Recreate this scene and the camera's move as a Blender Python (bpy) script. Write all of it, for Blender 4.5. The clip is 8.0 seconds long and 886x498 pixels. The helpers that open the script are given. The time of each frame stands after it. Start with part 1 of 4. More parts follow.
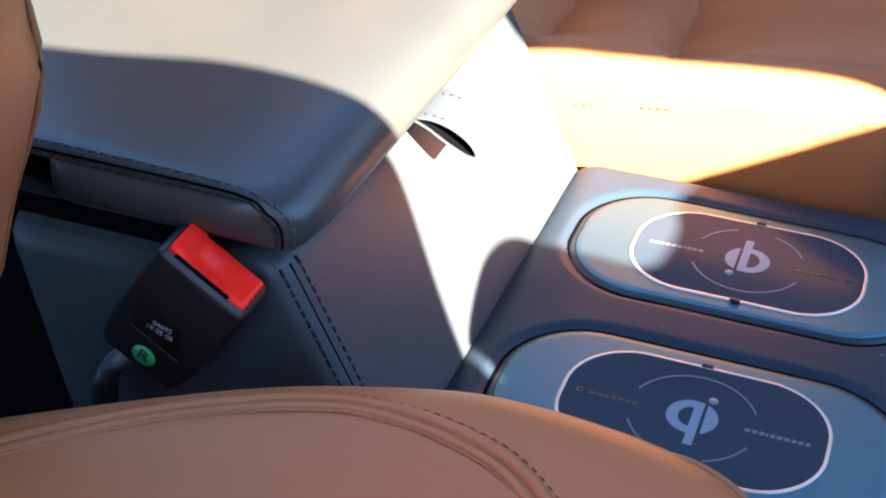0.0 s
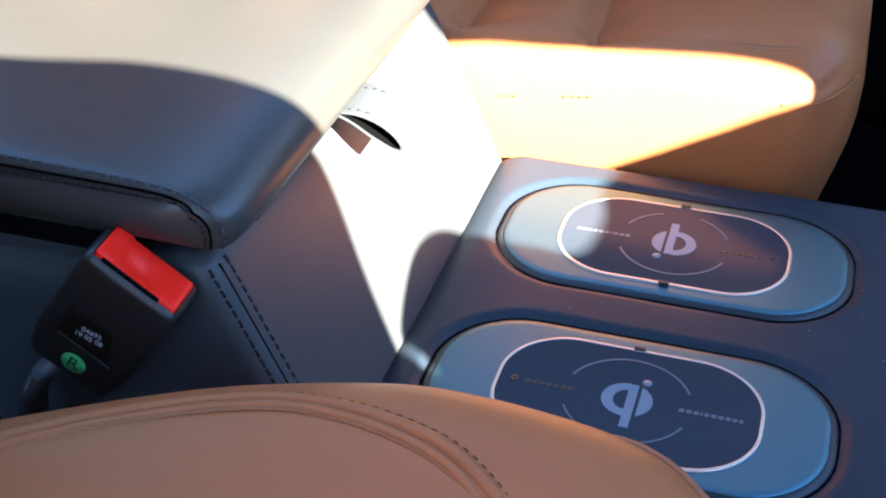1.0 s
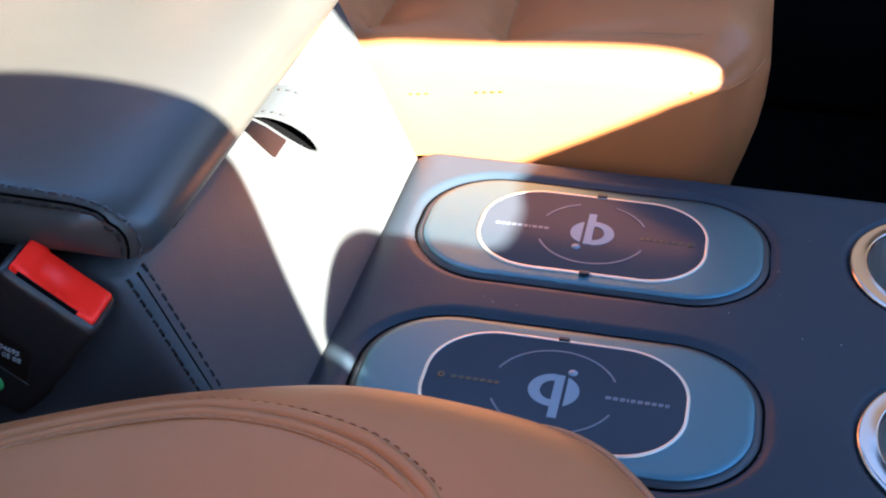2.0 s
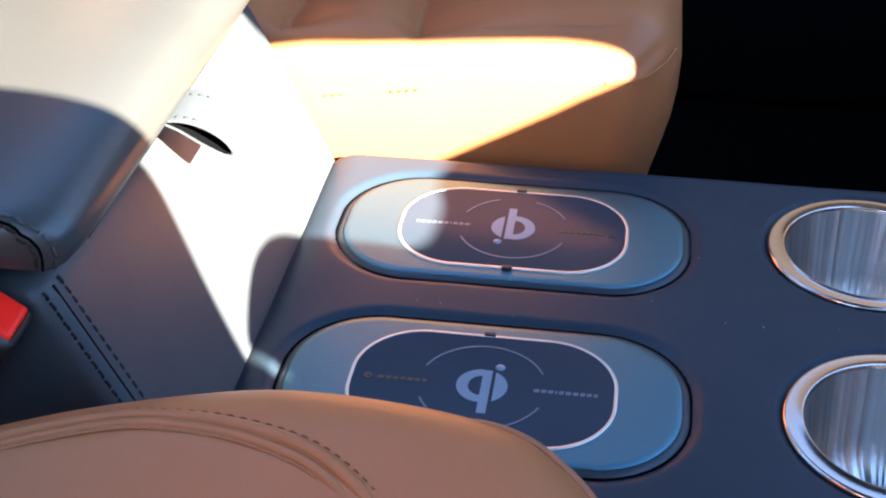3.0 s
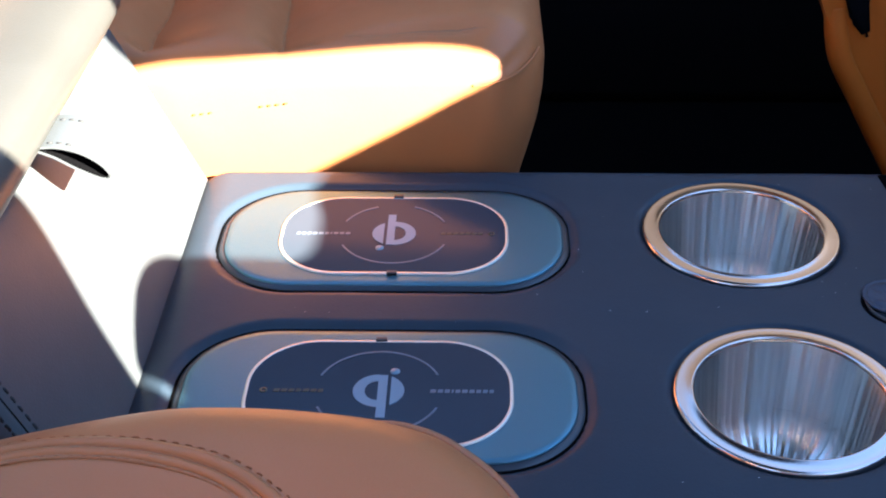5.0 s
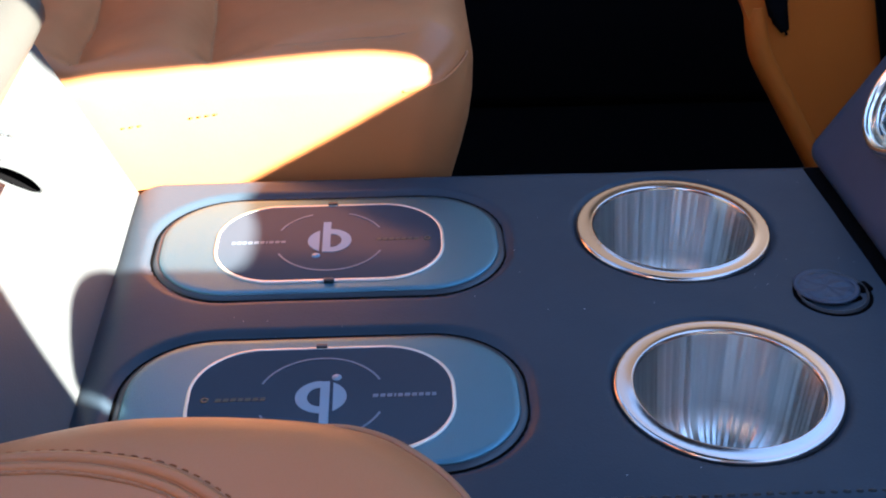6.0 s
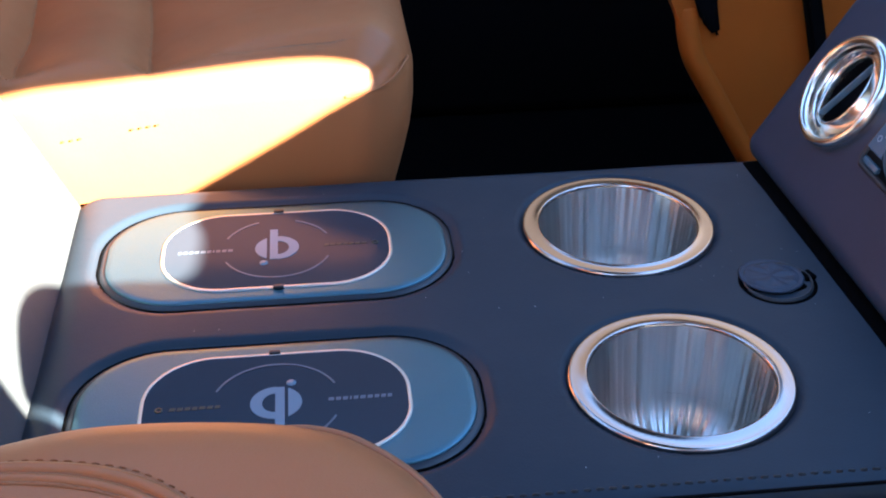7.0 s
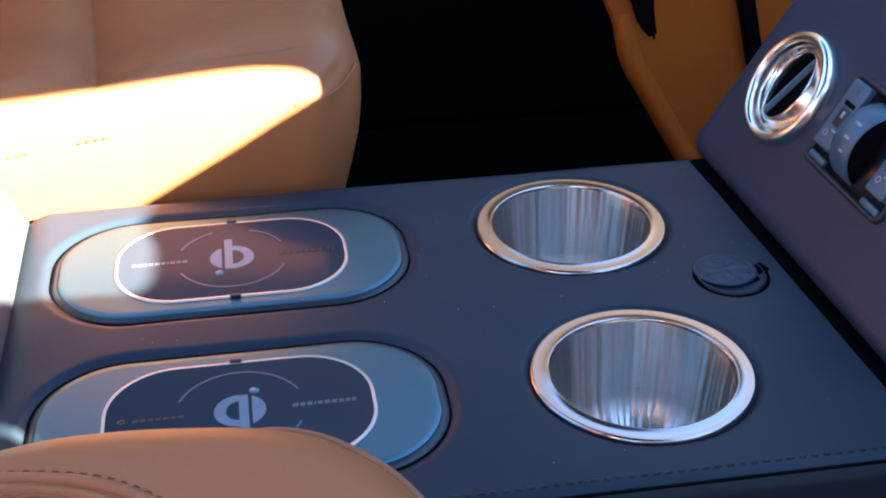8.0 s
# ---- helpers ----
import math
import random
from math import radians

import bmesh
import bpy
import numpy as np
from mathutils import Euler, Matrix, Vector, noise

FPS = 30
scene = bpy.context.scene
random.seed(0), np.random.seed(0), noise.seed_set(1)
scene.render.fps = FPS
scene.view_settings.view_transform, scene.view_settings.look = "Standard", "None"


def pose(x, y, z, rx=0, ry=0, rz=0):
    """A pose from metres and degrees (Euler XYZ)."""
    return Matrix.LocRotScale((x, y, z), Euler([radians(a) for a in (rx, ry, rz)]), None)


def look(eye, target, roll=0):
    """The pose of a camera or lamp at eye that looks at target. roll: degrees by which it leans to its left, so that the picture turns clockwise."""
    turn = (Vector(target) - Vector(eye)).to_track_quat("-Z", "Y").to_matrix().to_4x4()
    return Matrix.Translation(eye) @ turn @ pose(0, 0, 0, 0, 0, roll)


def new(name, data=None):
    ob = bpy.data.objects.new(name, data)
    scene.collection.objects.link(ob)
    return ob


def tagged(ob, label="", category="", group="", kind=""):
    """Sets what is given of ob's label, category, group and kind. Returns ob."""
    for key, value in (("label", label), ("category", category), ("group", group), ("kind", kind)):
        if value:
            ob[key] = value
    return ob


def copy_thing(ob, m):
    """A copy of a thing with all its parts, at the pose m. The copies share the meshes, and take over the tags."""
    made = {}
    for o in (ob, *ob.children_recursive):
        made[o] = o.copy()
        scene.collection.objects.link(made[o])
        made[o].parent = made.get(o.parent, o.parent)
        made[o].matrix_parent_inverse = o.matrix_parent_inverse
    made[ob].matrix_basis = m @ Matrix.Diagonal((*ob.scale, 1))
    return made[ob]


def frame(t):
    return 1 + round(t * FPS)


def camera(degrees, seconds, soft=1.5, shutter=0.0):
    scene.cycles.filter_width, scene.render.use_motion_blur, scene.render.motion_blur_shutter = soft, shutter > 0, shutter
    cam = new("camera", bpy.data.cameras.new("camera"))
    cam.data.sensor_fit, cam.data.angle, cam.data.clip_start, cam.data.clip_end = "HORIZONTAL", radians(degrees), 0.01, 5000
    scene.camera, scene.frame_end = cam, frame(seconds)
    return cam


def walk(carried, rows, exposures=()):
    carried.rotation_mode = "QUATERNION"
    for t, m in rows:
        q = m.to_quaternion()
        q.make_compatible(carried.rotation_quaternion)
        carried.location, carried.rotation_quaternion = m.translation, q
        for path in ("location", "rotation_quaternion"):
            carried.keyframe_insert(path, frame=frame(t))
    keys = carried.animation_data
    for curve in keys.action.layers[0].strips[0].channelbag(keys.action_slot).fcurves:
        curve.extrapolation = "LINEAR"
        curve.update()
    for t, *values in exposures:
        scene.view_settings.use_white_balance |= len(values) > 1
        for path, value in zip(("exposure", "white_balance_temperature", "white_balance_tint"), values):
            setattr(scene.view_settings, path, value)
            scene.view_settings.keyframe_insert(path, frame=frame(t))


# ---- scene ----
from mathutils.geometry import tessellate_polygon

# ---- camera and its way ----
cam = camera(36.0, 8.0, soft=2.0)
PATH = [
    (0, (0.2170, -0.4766, 0.7399), (-0.0774, 0.3025, 0.1865), 0.58),
    (0.5, (0.2158, -0.4774, 0.7378), (-0.0532, 0.3110, 0.1845), 0.48),
    (1, (0.2145, -0.4784, 0.7364), (-0.0269, 0.3190, 0.1834), 0.35),
    (1.5, (0.2131, -0.4793, 0.7353), (0.0009, 0.3269, 0.1830), 0.24),
    (3, (0.2111, -0.4772, 0.7282), (0.0861, 0.3499, 0.1803), -0.12),
    (3.5, (0.2094, -0.4771, 0.7263), (0.1099, 0.3545, 0.1800), -0.24),
    (4, (0.2064, -0.4786, 0.7258), (0.1321, 0.3570, 0.1815), -0.40),
    (5.5, (0.1963, -0.4865, 0.7246), (0.1994, 0.3585, 0.1898), -0.56),
    (6, (0.1944, -0.4880, 0.7226), (0.2241, 0.3588, 0.1915), -0.56),
    (6.5, (0.1908, -0.4901, 0.7199), (0.2459, 0.3580, 0.1929), -0.57),
    (7, (0.1851, -0.4921, 0.7171), (0.2650, 0.3571, 0.1952), -0.68),
    (7.5, (0.1781, -0.4937, 0.7144), (0.2813, 0.3561, 0.1975), -0.74),
    (8, (0.1711, -0.4955, 0.7116), (0.3016, 0.3538, 0.2000), -0.71),
]
walk(cam, [(t, look(eye, target, roll)) for t, eye, target, roll in PATH], exposures=[(0.0, 4.61, 6050, 9), (8.0, 4.61, 6050, 9)])

# ---- daylight ----
SUN = Vector((0.62, -0.62, 0.47)).normalized()      # towards the sun
world = bpy.data.worlds.new("world")
scene.world = world
world.use_nodes = True
wn = world.node_tree.nodes
sky = wn.new("ShaderNodeTexSky")
sky.sky_type = "NISHITA"
sky.sun_disc = False
sky.dust_density, sky.ozone_density = 0.1, 3.5
sky.sun_elevation = math.asin(SUN.z)
sky.sun_rotation = math.atan2(SUN.x, SUN.y)
world.node_tree.links.new(sky.outputs[0], wn["Background"].inputs[0])
wn["Background"].inputs[1].default_value = 0.063
sun_data = bpy.data.lights.new("sun", "SUN")
sun_data.energy, sun_data.angle, sun_data.color = 5.0, radians(0.3), (1.0, 0.90, 0.72)
sun = new("sun", sun_data)
sun.matrix_world = look(SUN * 5, (0, 0, 0))

# ---- materials ----


def principled(name, color, rough=0.5, metal=0.0, spec=0.5):
    m = bpy.data.materials.new(name)
    m.use_nodes = True
    b = m.node_tree.nodes["Principled BSDF"]
    b.inputs["Base Color"].default_value = (*color, 1)
    b.inputs["Roughness"].default_value = rough
    b.inputs["Metallic"].default_value = metal
    b.inputs["Specular IOR Level"].default_value = spec
    return m, m.node_tree.nodes, m.node_tree.links, b


def textured(name, color, rough=0.5, metal=0.0, spec=0.5, grain=900.0, bump=0.1, vary=0.15, vary_scale=14.0,
             rough_vary=0.06, kind="VORONOI", stretch=(1, 1, 1), dist=0.0004, wave=0.8):
    """A surface with fine relief and slow changes of tone and gloss, in metres."""
    m, n, l, b = principled(name, color, rough, metal, spec)
    tc = n.new("ShaderNodeTexCoord")
    mp = n.new("ShaderNodeMapping")
    mp.inputs["Scale"].default_value = stretch
    l.new(tc.outputs["Object"], mp.inputs[0])
    if kind == "VORONOI":
        g = n.new("ShaderNodeTexVoronoi")
        g.feature = "SMOOTH_F1"
        g.inputs["Scale"].default_value = grain
        gout = g.outputs["Distance"]
    else:
        g = n.new("ShaderNodeTexNoise")
        g.inputs["Scale"].default_value = grain
        g.inputs["Detail"].default_value = 3
        gout = g.outputs["Fac"]
    l.new(mp.outputs[0], g.inputs["Vector"])
    soft = n.new("ShaderNodeTexNoise")
    soft.inputs["Scale"].default_value = 60
    soft.inputs["Detail"].default_value = 4
    l.new(tc.outputs["Object"], soft.inputs["Vector"])
    bp1 = n.new("ShaderNodeBump")
    bp1.inputs["Strength"].default_value = bump
    bp1.inputs["Distance"].default_value = dist
    l.new(gout, bp1.inputs["Height"])
    bp2 = n.new("ShaderNodeBump")
    bp2.inputs["Strength"].default_value = bump * wave
    bp2.inputs["Distance"].default_value = 0.0015
    l.new(soft.outputs["Fac"], bp2.inputs["Height"])
    l.new(bp1.outputs[0], bp2.inputs["Normal"])
    l.new(bp2.outputs[0], b.inputs["Normal"])
    slow = n.new("ShaderNodeTexNoise")
    slow.inputs["Scale"].default_value = vary_scale
    slow.inputs["Detail"].default_value = 5
    l.new(tc.outputs["Object"], slow.inputs["Vector"])
    mix = n.new("ShaderNodeMix")
    mix.data_type = "RGBA"
    mix.inputs["A"].default_value = (*[c * (1 - vary) for c in color], 1)
    mix.inputs["B"].default_value = (*[min(1, c * (1 + vary)) for c in color], 1)
    l.new(slow.outputs["Fac"], mix.inputs["Factor"])
    l.new(mix.outputs["Result"], b.inputs["Base Color"])
    rr = n.new("ShaderNodeMapRange")
    rr.inputs["To Min"].default_value = max(0.02, rough - rough_vary)
    rr.inputs["To Max"].default_value = rough + rough_vary
    l.new(soft.outputs["Fac"], rr.inputs["Value"])
    l.new(rr.outputs[0], b.inputs["Roughness"])
    return m


BLACK_LEATHER = textured("black_leather", (0.0170, 0.0270, 0.0395), 0.44, spec=0.18, grain=1100, bump=0.14, vary=0.16)
DASH_LEATHER = textured("dash_leather", (0.025, 0.037, 0.060), 0.44, spec=0.26, grain=1100, bump=0.12, vary=0.12)
ARM_LEATHER = textured("armrest_leather", (0.038, 0.037, 0.034), 0.36, spec=0.42, grain=1000, bump=0.12, vary=0.12, wave=0.35)
# Armrest leather made brighter; light on the box and tab sits in its colour.
BOX_LIT_LEATHER = textured("box_lit_leather", (0.048, 0.053, 0.057), 0.44, spec=0.30, grain=1000, bump=0.16, vary=0.16, wave=0.35)
TAN_LEATHER = textured("tan_leather", (0.335, 0.117, 0.042), 0.44, spec=0.22, grain=1000, bump=0.13, vary=0.10, vary_scale=9)
# Darker tan: real piping, and shade in folds and grooves put into colour.
TAN_SEAM_SHADE = textured("tan_seam_shade", (0.27, 0.098, 0.032), 0.5, grain=1000, bump=0.1, vary=0.08)
TAN_THREAD = textured("tan_thread", (0.19, 0.056, 0.018), 0.8, spec=0.08, grain=3000, bump=0.2, kind="NOISE")
BLACK_THREAD = textured("black_thread", (0.006, 0.006, 0.007), 0.6, grain=3000, bump=0.2, kind="NOISE")
LID_THREAD = textured("lid_thread", (0.045, 0.046, 0.05), 0.6, grain=3000, bump=0.2, kind="NOISE")
TAN_DOOR = textured("tan_door", (0.46, 0.105, 0.012), 0.55, spec=0.2, grain=900, bump=0.1, vary=0.08)
# Near-black: the floor's deep shade and shaded gaps are put into this colour.
CARPET_GAP_BLACK = textured("carpet_gap_black", (0.0012, 0.0012, 0.0015), 0.95, spec=0.03, grain=900, bump=0.8, kind="NOISE", dist=0.002)
# Near-black trim; footwell and gap shade is put into this colour too.
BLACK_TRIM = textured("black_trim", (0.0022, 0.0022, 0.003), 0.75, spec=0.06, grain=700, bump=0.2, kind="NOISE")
PAD_PLASTIC = textured("pad_plastic", (0.012, 0.025, 0.036), 0.38, spec=1.0, grain=1300, bump=0.6, vary=0.12, kind="NOISE", wave=0.0)
# The teal tint stands in for blue sky reflected in the pads.
pad_bsdf = PAD_PLASTIC.node_tree.nodes["Principled BSDF"]
pad_bsdf.inputs["IOR"].default_value, pad_bsdf.inputs["Specular Tint"].default_value = 1.85, (0.36, 0.80, 1.0, 1)
PAD_SKIRT = textured("pad_skirt", (0.016, 0.020, 0.027), 0.4, spec=0.4, grain=1300, bump=0.2, kind="NOISE", wave=0.0)
PAD_GLOSS = textured("pad_gloss", (0.029, 0.037, 0.050), 0.17, spec=0.045, grain=1800, bump=0.010, vary=0.1, kind="NOISE", rough_vary=0.03, wave=0.0)
PAD_SYMBOL = textured("pad_symbol", (0.115, 0.185, 0.24), 0.40, spec=0.3, grain=1500, bump=0.03, kind="NOISE", wave=0.0)
PAD_ETCH = textured("pad_etch", (0.075, 0.10, 0.135), 0.45, grain=1500, bump=0.05, kind="NOISE", wave=0.0)
SILVER = textured("satin_silver", (0.60, 0.555, 0.48), 0.40, metal=0.75, grain=2500, bump=0.03, kind="NOISE", vary=0.04, wave=0.0)
CHROME = textured("chrome", (0.92, 0.85, 0.74), 0.22, metal=1.0, grain=130, bump=0.06, kind="NOISE", vary=0.06, rough_vary=0.08, wave=0.0)
RIM_STEEL = textured("polished_rim", (0.44, 0.37, 0.34), 0.17, metal=1.0, grain=160, bump=0.016, kind="NOISE", vary=0.06, rough_vary=0.06, wave=0.0)
STEEL, sn, sl, steel_bsdf = principled("brushed_steel", (0.62, 0.61, 0.60), 0.30, metal=1.0)
steel_place = sn.new("ShaderNodeTexCoord")
steel_flat = sn.new("ShaderNodeMapping")
steel_flat.inputs["Scale"].default_value = (1, 1, 0)      # the brushing and the painted reflection streaks run up the wall
sl.new(steel_place.outputs["Object"], steel_flat.inputs[0])
steel_round = sn.new("ShaderNodeVectorMath")
steel_round.operation = "NORMALIZE"
sl.new(steel_flat.outputs[0], steel_round.inputs[0])
coarse, fine = sn.new("ShaderNodeTexNoise"), sn.new("ShaderNodeTexNoise")
for node, size, detail in ((coarse, 3.4, 2), (fine, 13, 2)):
    node.inputs["Scale"].default_value, node.inputs["Detail"].default_value = size, detail
    sl.new(steel_round.outputs[0], node.inputs["Vector"])
# Light and dark streaks in the base colour stand in for reflections.
steel_streak_tone = sn.new("ShaderNodeMix")
steel_streak_tone.data_type = "RGBA"
steel_streak_tone.inputs["A"].default_value, steel_streak_tone.inputs["B"].default_value = (0.42, 0.41, 0.40, 1), (0.72, 0.70, 0.66, 1)
sl.new(fine.outputs["Fac"], steel_streak_tone.inputs["Factor"])
sl.new(steel_streak_tone.outputs["Result"], steel_bsdf.inputs["Base Color"])
steel_wave, steel_line = sn.new("ShaderNodeBump"), sn.new("ShaderNodeBump")
for node, source, strength, dist in ((steel_wave, coarse, 1.0, 0.0034), (steel_line, fine, 0.30, 0.0005)):
    node.inputs["Strength"].default_value, node.inputs["Distance"].default_value = strength, dist
    sl.new(source.outputs["Fac"], node.inputs["Height"])
sl.new(steel_wave.outputs[0], steel_line.inputs["Normal"])
sl.new(steel_line.outputs[0], steel_bsdf.inputs["Normal"])
tan_node = sn.new("ShaderNodeTangent")
tan_node.direction_type, tan_node.axis = "RADIAL", "Z"
steel_bsdf.inputs["Anisotropic"].default_value = 0.95
steel_bsdf.inputs["Anisotropic Rotation"].default_value = 0.25
sl.new(tan_node.outputs[0], steel_bsdf.inputs["Tangent"])
BUCKLE_PLASTIC = textured("buckle_plastic", (0.014, 0.013, 0.013), 0.42, grain=1600, bump=0.12, kind="NOISE", wave=0.0)
RED_PLASTIC = textured("red_plastic", (1.0, 0.022, 0.012), 0.26, spec=0.14, grain=900, bump=0.02, kind="NOISE", vary=0.04, wave=0.0)
GREEN_STICKER = textured("green_sticker", (0.06, 0.42, 0.13), 0.5, grain=900, bump=0.02, kind="NOISE", vary=0.05)
LABEL_BLACK = textured("label_black", (0.006, 0.006, 0.006), 0.3, grain=900, bump=0.02, kind="NOISE")
PRINT_WHITE = textured("print_white", (0.42, 0.42, 0.42), 0.6, grain=900, bump=0.02, kind="NOISE")
PRINT_BLACK = textured("print_black", (0.01, 0.02, 0.012), 0.5, grain=900, bump=0.02, kind="NOISE")
STALK_GREY = textured("stalk_grey", (0.10, 0.11, 0.13), 0.45, grain=900, bump=0.05, kind="NOISE")
SYMBOL_GREY = textured("symbol_grey", (0.30, 0.36, 0.40), 0.6, grain=900, bump=0.02, kind="NOISE")
RUBBER = textured("rubber", (0.016, 0.016, 0.018), 0.48, grain=1200, bump=0.1, kind="NOISE")
SWITCH_BLUE = textured("switch_grey", (0.058, 0.112, 0.158), 0.38, grain=1400, bump=0.1, kind="NOISE", wave=0.0)
# Pale lining for unseen walls, added to bounce fill light inside.
FILL_TRIM = textured("fill_trim", (0.33, 0.31, 0.29), 0.8, spec=0.2, grain=600, bump=0.2, kind="NOISE")
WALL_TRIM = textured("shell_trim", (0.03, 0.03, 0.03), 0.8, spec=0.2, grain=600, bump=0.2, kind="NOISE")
REFLECTED_BROWN = textured("reflected_brown", (0.019, 0.0145, 0.0135), 0.7, spec=0.2, grain=700, bump=0.2, kind="NOISE")

# ---- mesh helpers ----


def finish(bm, name, material, smooth=True):
    bmesh.ops.recalc_face_normals(bm, faces=bm.faces)
    me = bpy.data.meshes.new(name)
    bm.to_mesh(me)
    bm.free()
    if smooth:
        me.polygons.foreach_set("use_smooth", [True] * len(me.polygons))
    me.materials.append(material)
    return me


def part(name, bm, material, parent=None, label="", at=None, smooth=True):
    """One mesh object, under a thing or a part."""
    ob = new(name, finish(bm, name, material, smooth))
    if parent is not None:
        ob.parent = parent
    if at is not None:
        ob.matrix_basis = at
    if label:
        ob["label"] = label
    return ob


def thing(name, label, category, at=None, group="", kind=""):
    ob = new(name)
    ob.empty_display_size = 0.02
    if at is not None:
        ob.matrix_basis = at
    return tagged(ob, label, category, group, kind)


def grid_faces(bm, rows, close_u=False, close_v=False):
    """rows: lists of points, joined to quads."""
    vs = [[bm.verts.new(p) for p in row] for row in rows]
    nu, nv = len(vs), len(vs[0])
    for i in range(nu if close_u else nu - 1):
        for j in range(nv if close_v else nv - 1):
            a, b = vs[i], vs[(i + 1) % nu]
            q = (a[j], b[j], b[(j + 1) % nv], a[(j + 1) % nv])
            bm.faces.new(q)
    return vs


def lathe(profile, steps=64, bm=None, cap=False):
    """Turns (r, z) rows round z."""
    bm = bm or bmesh.new()
    rows = []
    for k in range(steps):
        a = 2 * math.pi * k / steps
        rows.append([(r * math.cos(a), r * math.sin(a), z) for r, z in profile])
    vs = grid_faces(bm, rows, close_u=True)
    if cap:
        bm.faces.new([v[-1] for v in vs])
    return bm


def axis_steps(h, r, n_flat, n_round):
    pts = [-h + r * (1 - math.cos(math.pi / 2 * k / n_round)) for k in range(n_round)]
    flat = [-(h - r) + 2 * (h - r) * k / n_flat for k in range(n_flat + 1)]
    return pts + flat + [-p for p in reversed(pts)]


def rbox(size, r, n_flat=2, n_round=4, shape=None, bm=None, at=None):
    """A box with rounded edges; shape(p) may move its points."""
    bm = bm or bmesh.new()
    h = [s / 2 for s in size]
    nf = n_flat if isinstance(n_flat, (tuple, list)) else (n_flat,) * 3
    st = [axis_steps(h[i], r, nf[i], n_round) for i in range(3)]
    made = {}

    def vert(p):
        key = tuple(round(c, 6) for c in p)
        if key not in made:
            q = Vector(p)
            inner = Vector([max(-(h[i] - r), min(h[i] - r, q[i])) for i in range(3)])
            d = q - inner
            o = inner + d.normalized() * r if d.length > 1e-9 else q
            if shape:
                o = Vector(shape(o))
            if at is not None:
                o = at @ o
            made[key] = bm.verts.new(o)
        return made[key]

    for ax in range(3):
        b, c = (ax + 1) % 3, (ax + 2) % 3
        for s in (-h[ax], h[ax]):
            for i in range(len(st[b]) - 1):
                for j in range(len(st[c]) - 1):
                    quad = []
                    for di, dj in ((0, 0), (1, 0), (1, 1), (0, 1)):
                        p = [0, 0, 0]
                        p[ax], p[b], p[c] = s, st[b][i + di], st[c][j + dj]
                        quad.append(vert(p))
                    if len(set(quad)) == 4:
                        bm.faces.new(quad)
    return bm


def rounded_rect(l, w, r, n=12):
    """A closed outline, counter-clockwise."""
    r = min(r, l / 2, w / 2)
    out = []
    for k, (sx, sy) in enumerate(((1, 1), (-1, 1), (-1, -1), (1, -1))):
        for i in range(n + 1):
            a = math.pi / 2 * (k + i / n)
            out.append((sx * (l / 2 - r) + r * math.cos(a), sy * (w / 2 - r) + r * math.sin(a)))
    return out


def stacked(outlines, cap_top=True, cap_bottom=False, bm=None):
    """outlines: (list of (x, y), z), joined upwards; all of one length."""
    bm = bm or bmesh.new()
    vs = grid_faces(bm, [[(x, y, z) for x, y in o] for o, z in outlines], close_v=True)
    if cap_top:
        bm.faces.new(vs[-1])
    if cap_bottom:
        bm.faces.new(list(reversed(vs[0])))
    return bm


def spline(points, n=12, closed=False):
    """A smooth line through the points."""
    p = [Vector(q) for q in points]
    m = len(p)
    out = []
    for i in range(m if closed else m - 1):
        if closed:
            a, b, c, d = p[(i - 1) % m], p[i], p[(i + 1) % m], p[(i + 2) % m]
        else:
            a, b, c, d = p[max(i - 1, 0)], p[i], p[i + 1], p[min(i + 2, m - 1)]
        for k in range(n):
            t = k / n
            out.append(0.5 * (2 * b + (c - a) * t + (2 * a - 5 * b + 4 * c - d) * t * t + (3 * b - a - 3 * c + d) * t ** 3))
    if not closed:
        out.append(p[-1])
    return out


def tube(line, r, sides=8, bm=None, closed=False, squash=1.0, up=Vector((0, 0, 1))):
    bm = bm or bmesh.new()
    rows = []
    n = len(line)
    for i, p in enumerate(line):
        a = line[(i - 1) % n] if closed or i else p
        b = line[(i + 1) % n] if closed or i < n - 1 else p
        d = (b - a).normalized()
        s = d.cross(up)
        s = s.normalized() if s.length > 1e-6 else Vector((1, 0, 0))
        w = s.cross(d)
        rows.append([p + s * r * math.cos(2 * math.pi * k / sides) + w * r * squash * math.sin(2 * math.pi * k / sides)
                     for k in range(sides)])
    vs = grid_faces(bm, rows, close_u=closed, close_v=True)
    if not closed:
        bm.faces.new(vs[0])
        bm.faces.new(vs[-1])
    return bm


def stitches(line, pitch=0.0052, length=0.0036, r=0.00055, lift=0.0, up=Vector((0, 0, 1)), tilt=0.0):
    """A row of short threads along a line, as one mesh."""
    bm = bmesh.new()
    acc, nxt = 0.0, pitch / 2
    for a, b in zip(line, line[1:]):
        d = (b - a)
        seg = d.length
        while seg > 1e-9 and nxt <= acc + seg:
            p = a + d * ((nxt - acc) / seg) + up * lift
            t = d.normalized()
            side = t.cross(up).normalized()
            t = (t + side * (tilt + random.uniform(-0.08, 0.08))).normalized()
            ln = length * random.uniform(0.85, 1.1)
            tube([p - t * ln / 2 - up * r, p - t * ln / 4, p + t * ln / 4, p + t * ln / 2 - up * r], r, 5, bm, up=up)
            nxt += pitch
        acc += seg
    return bm


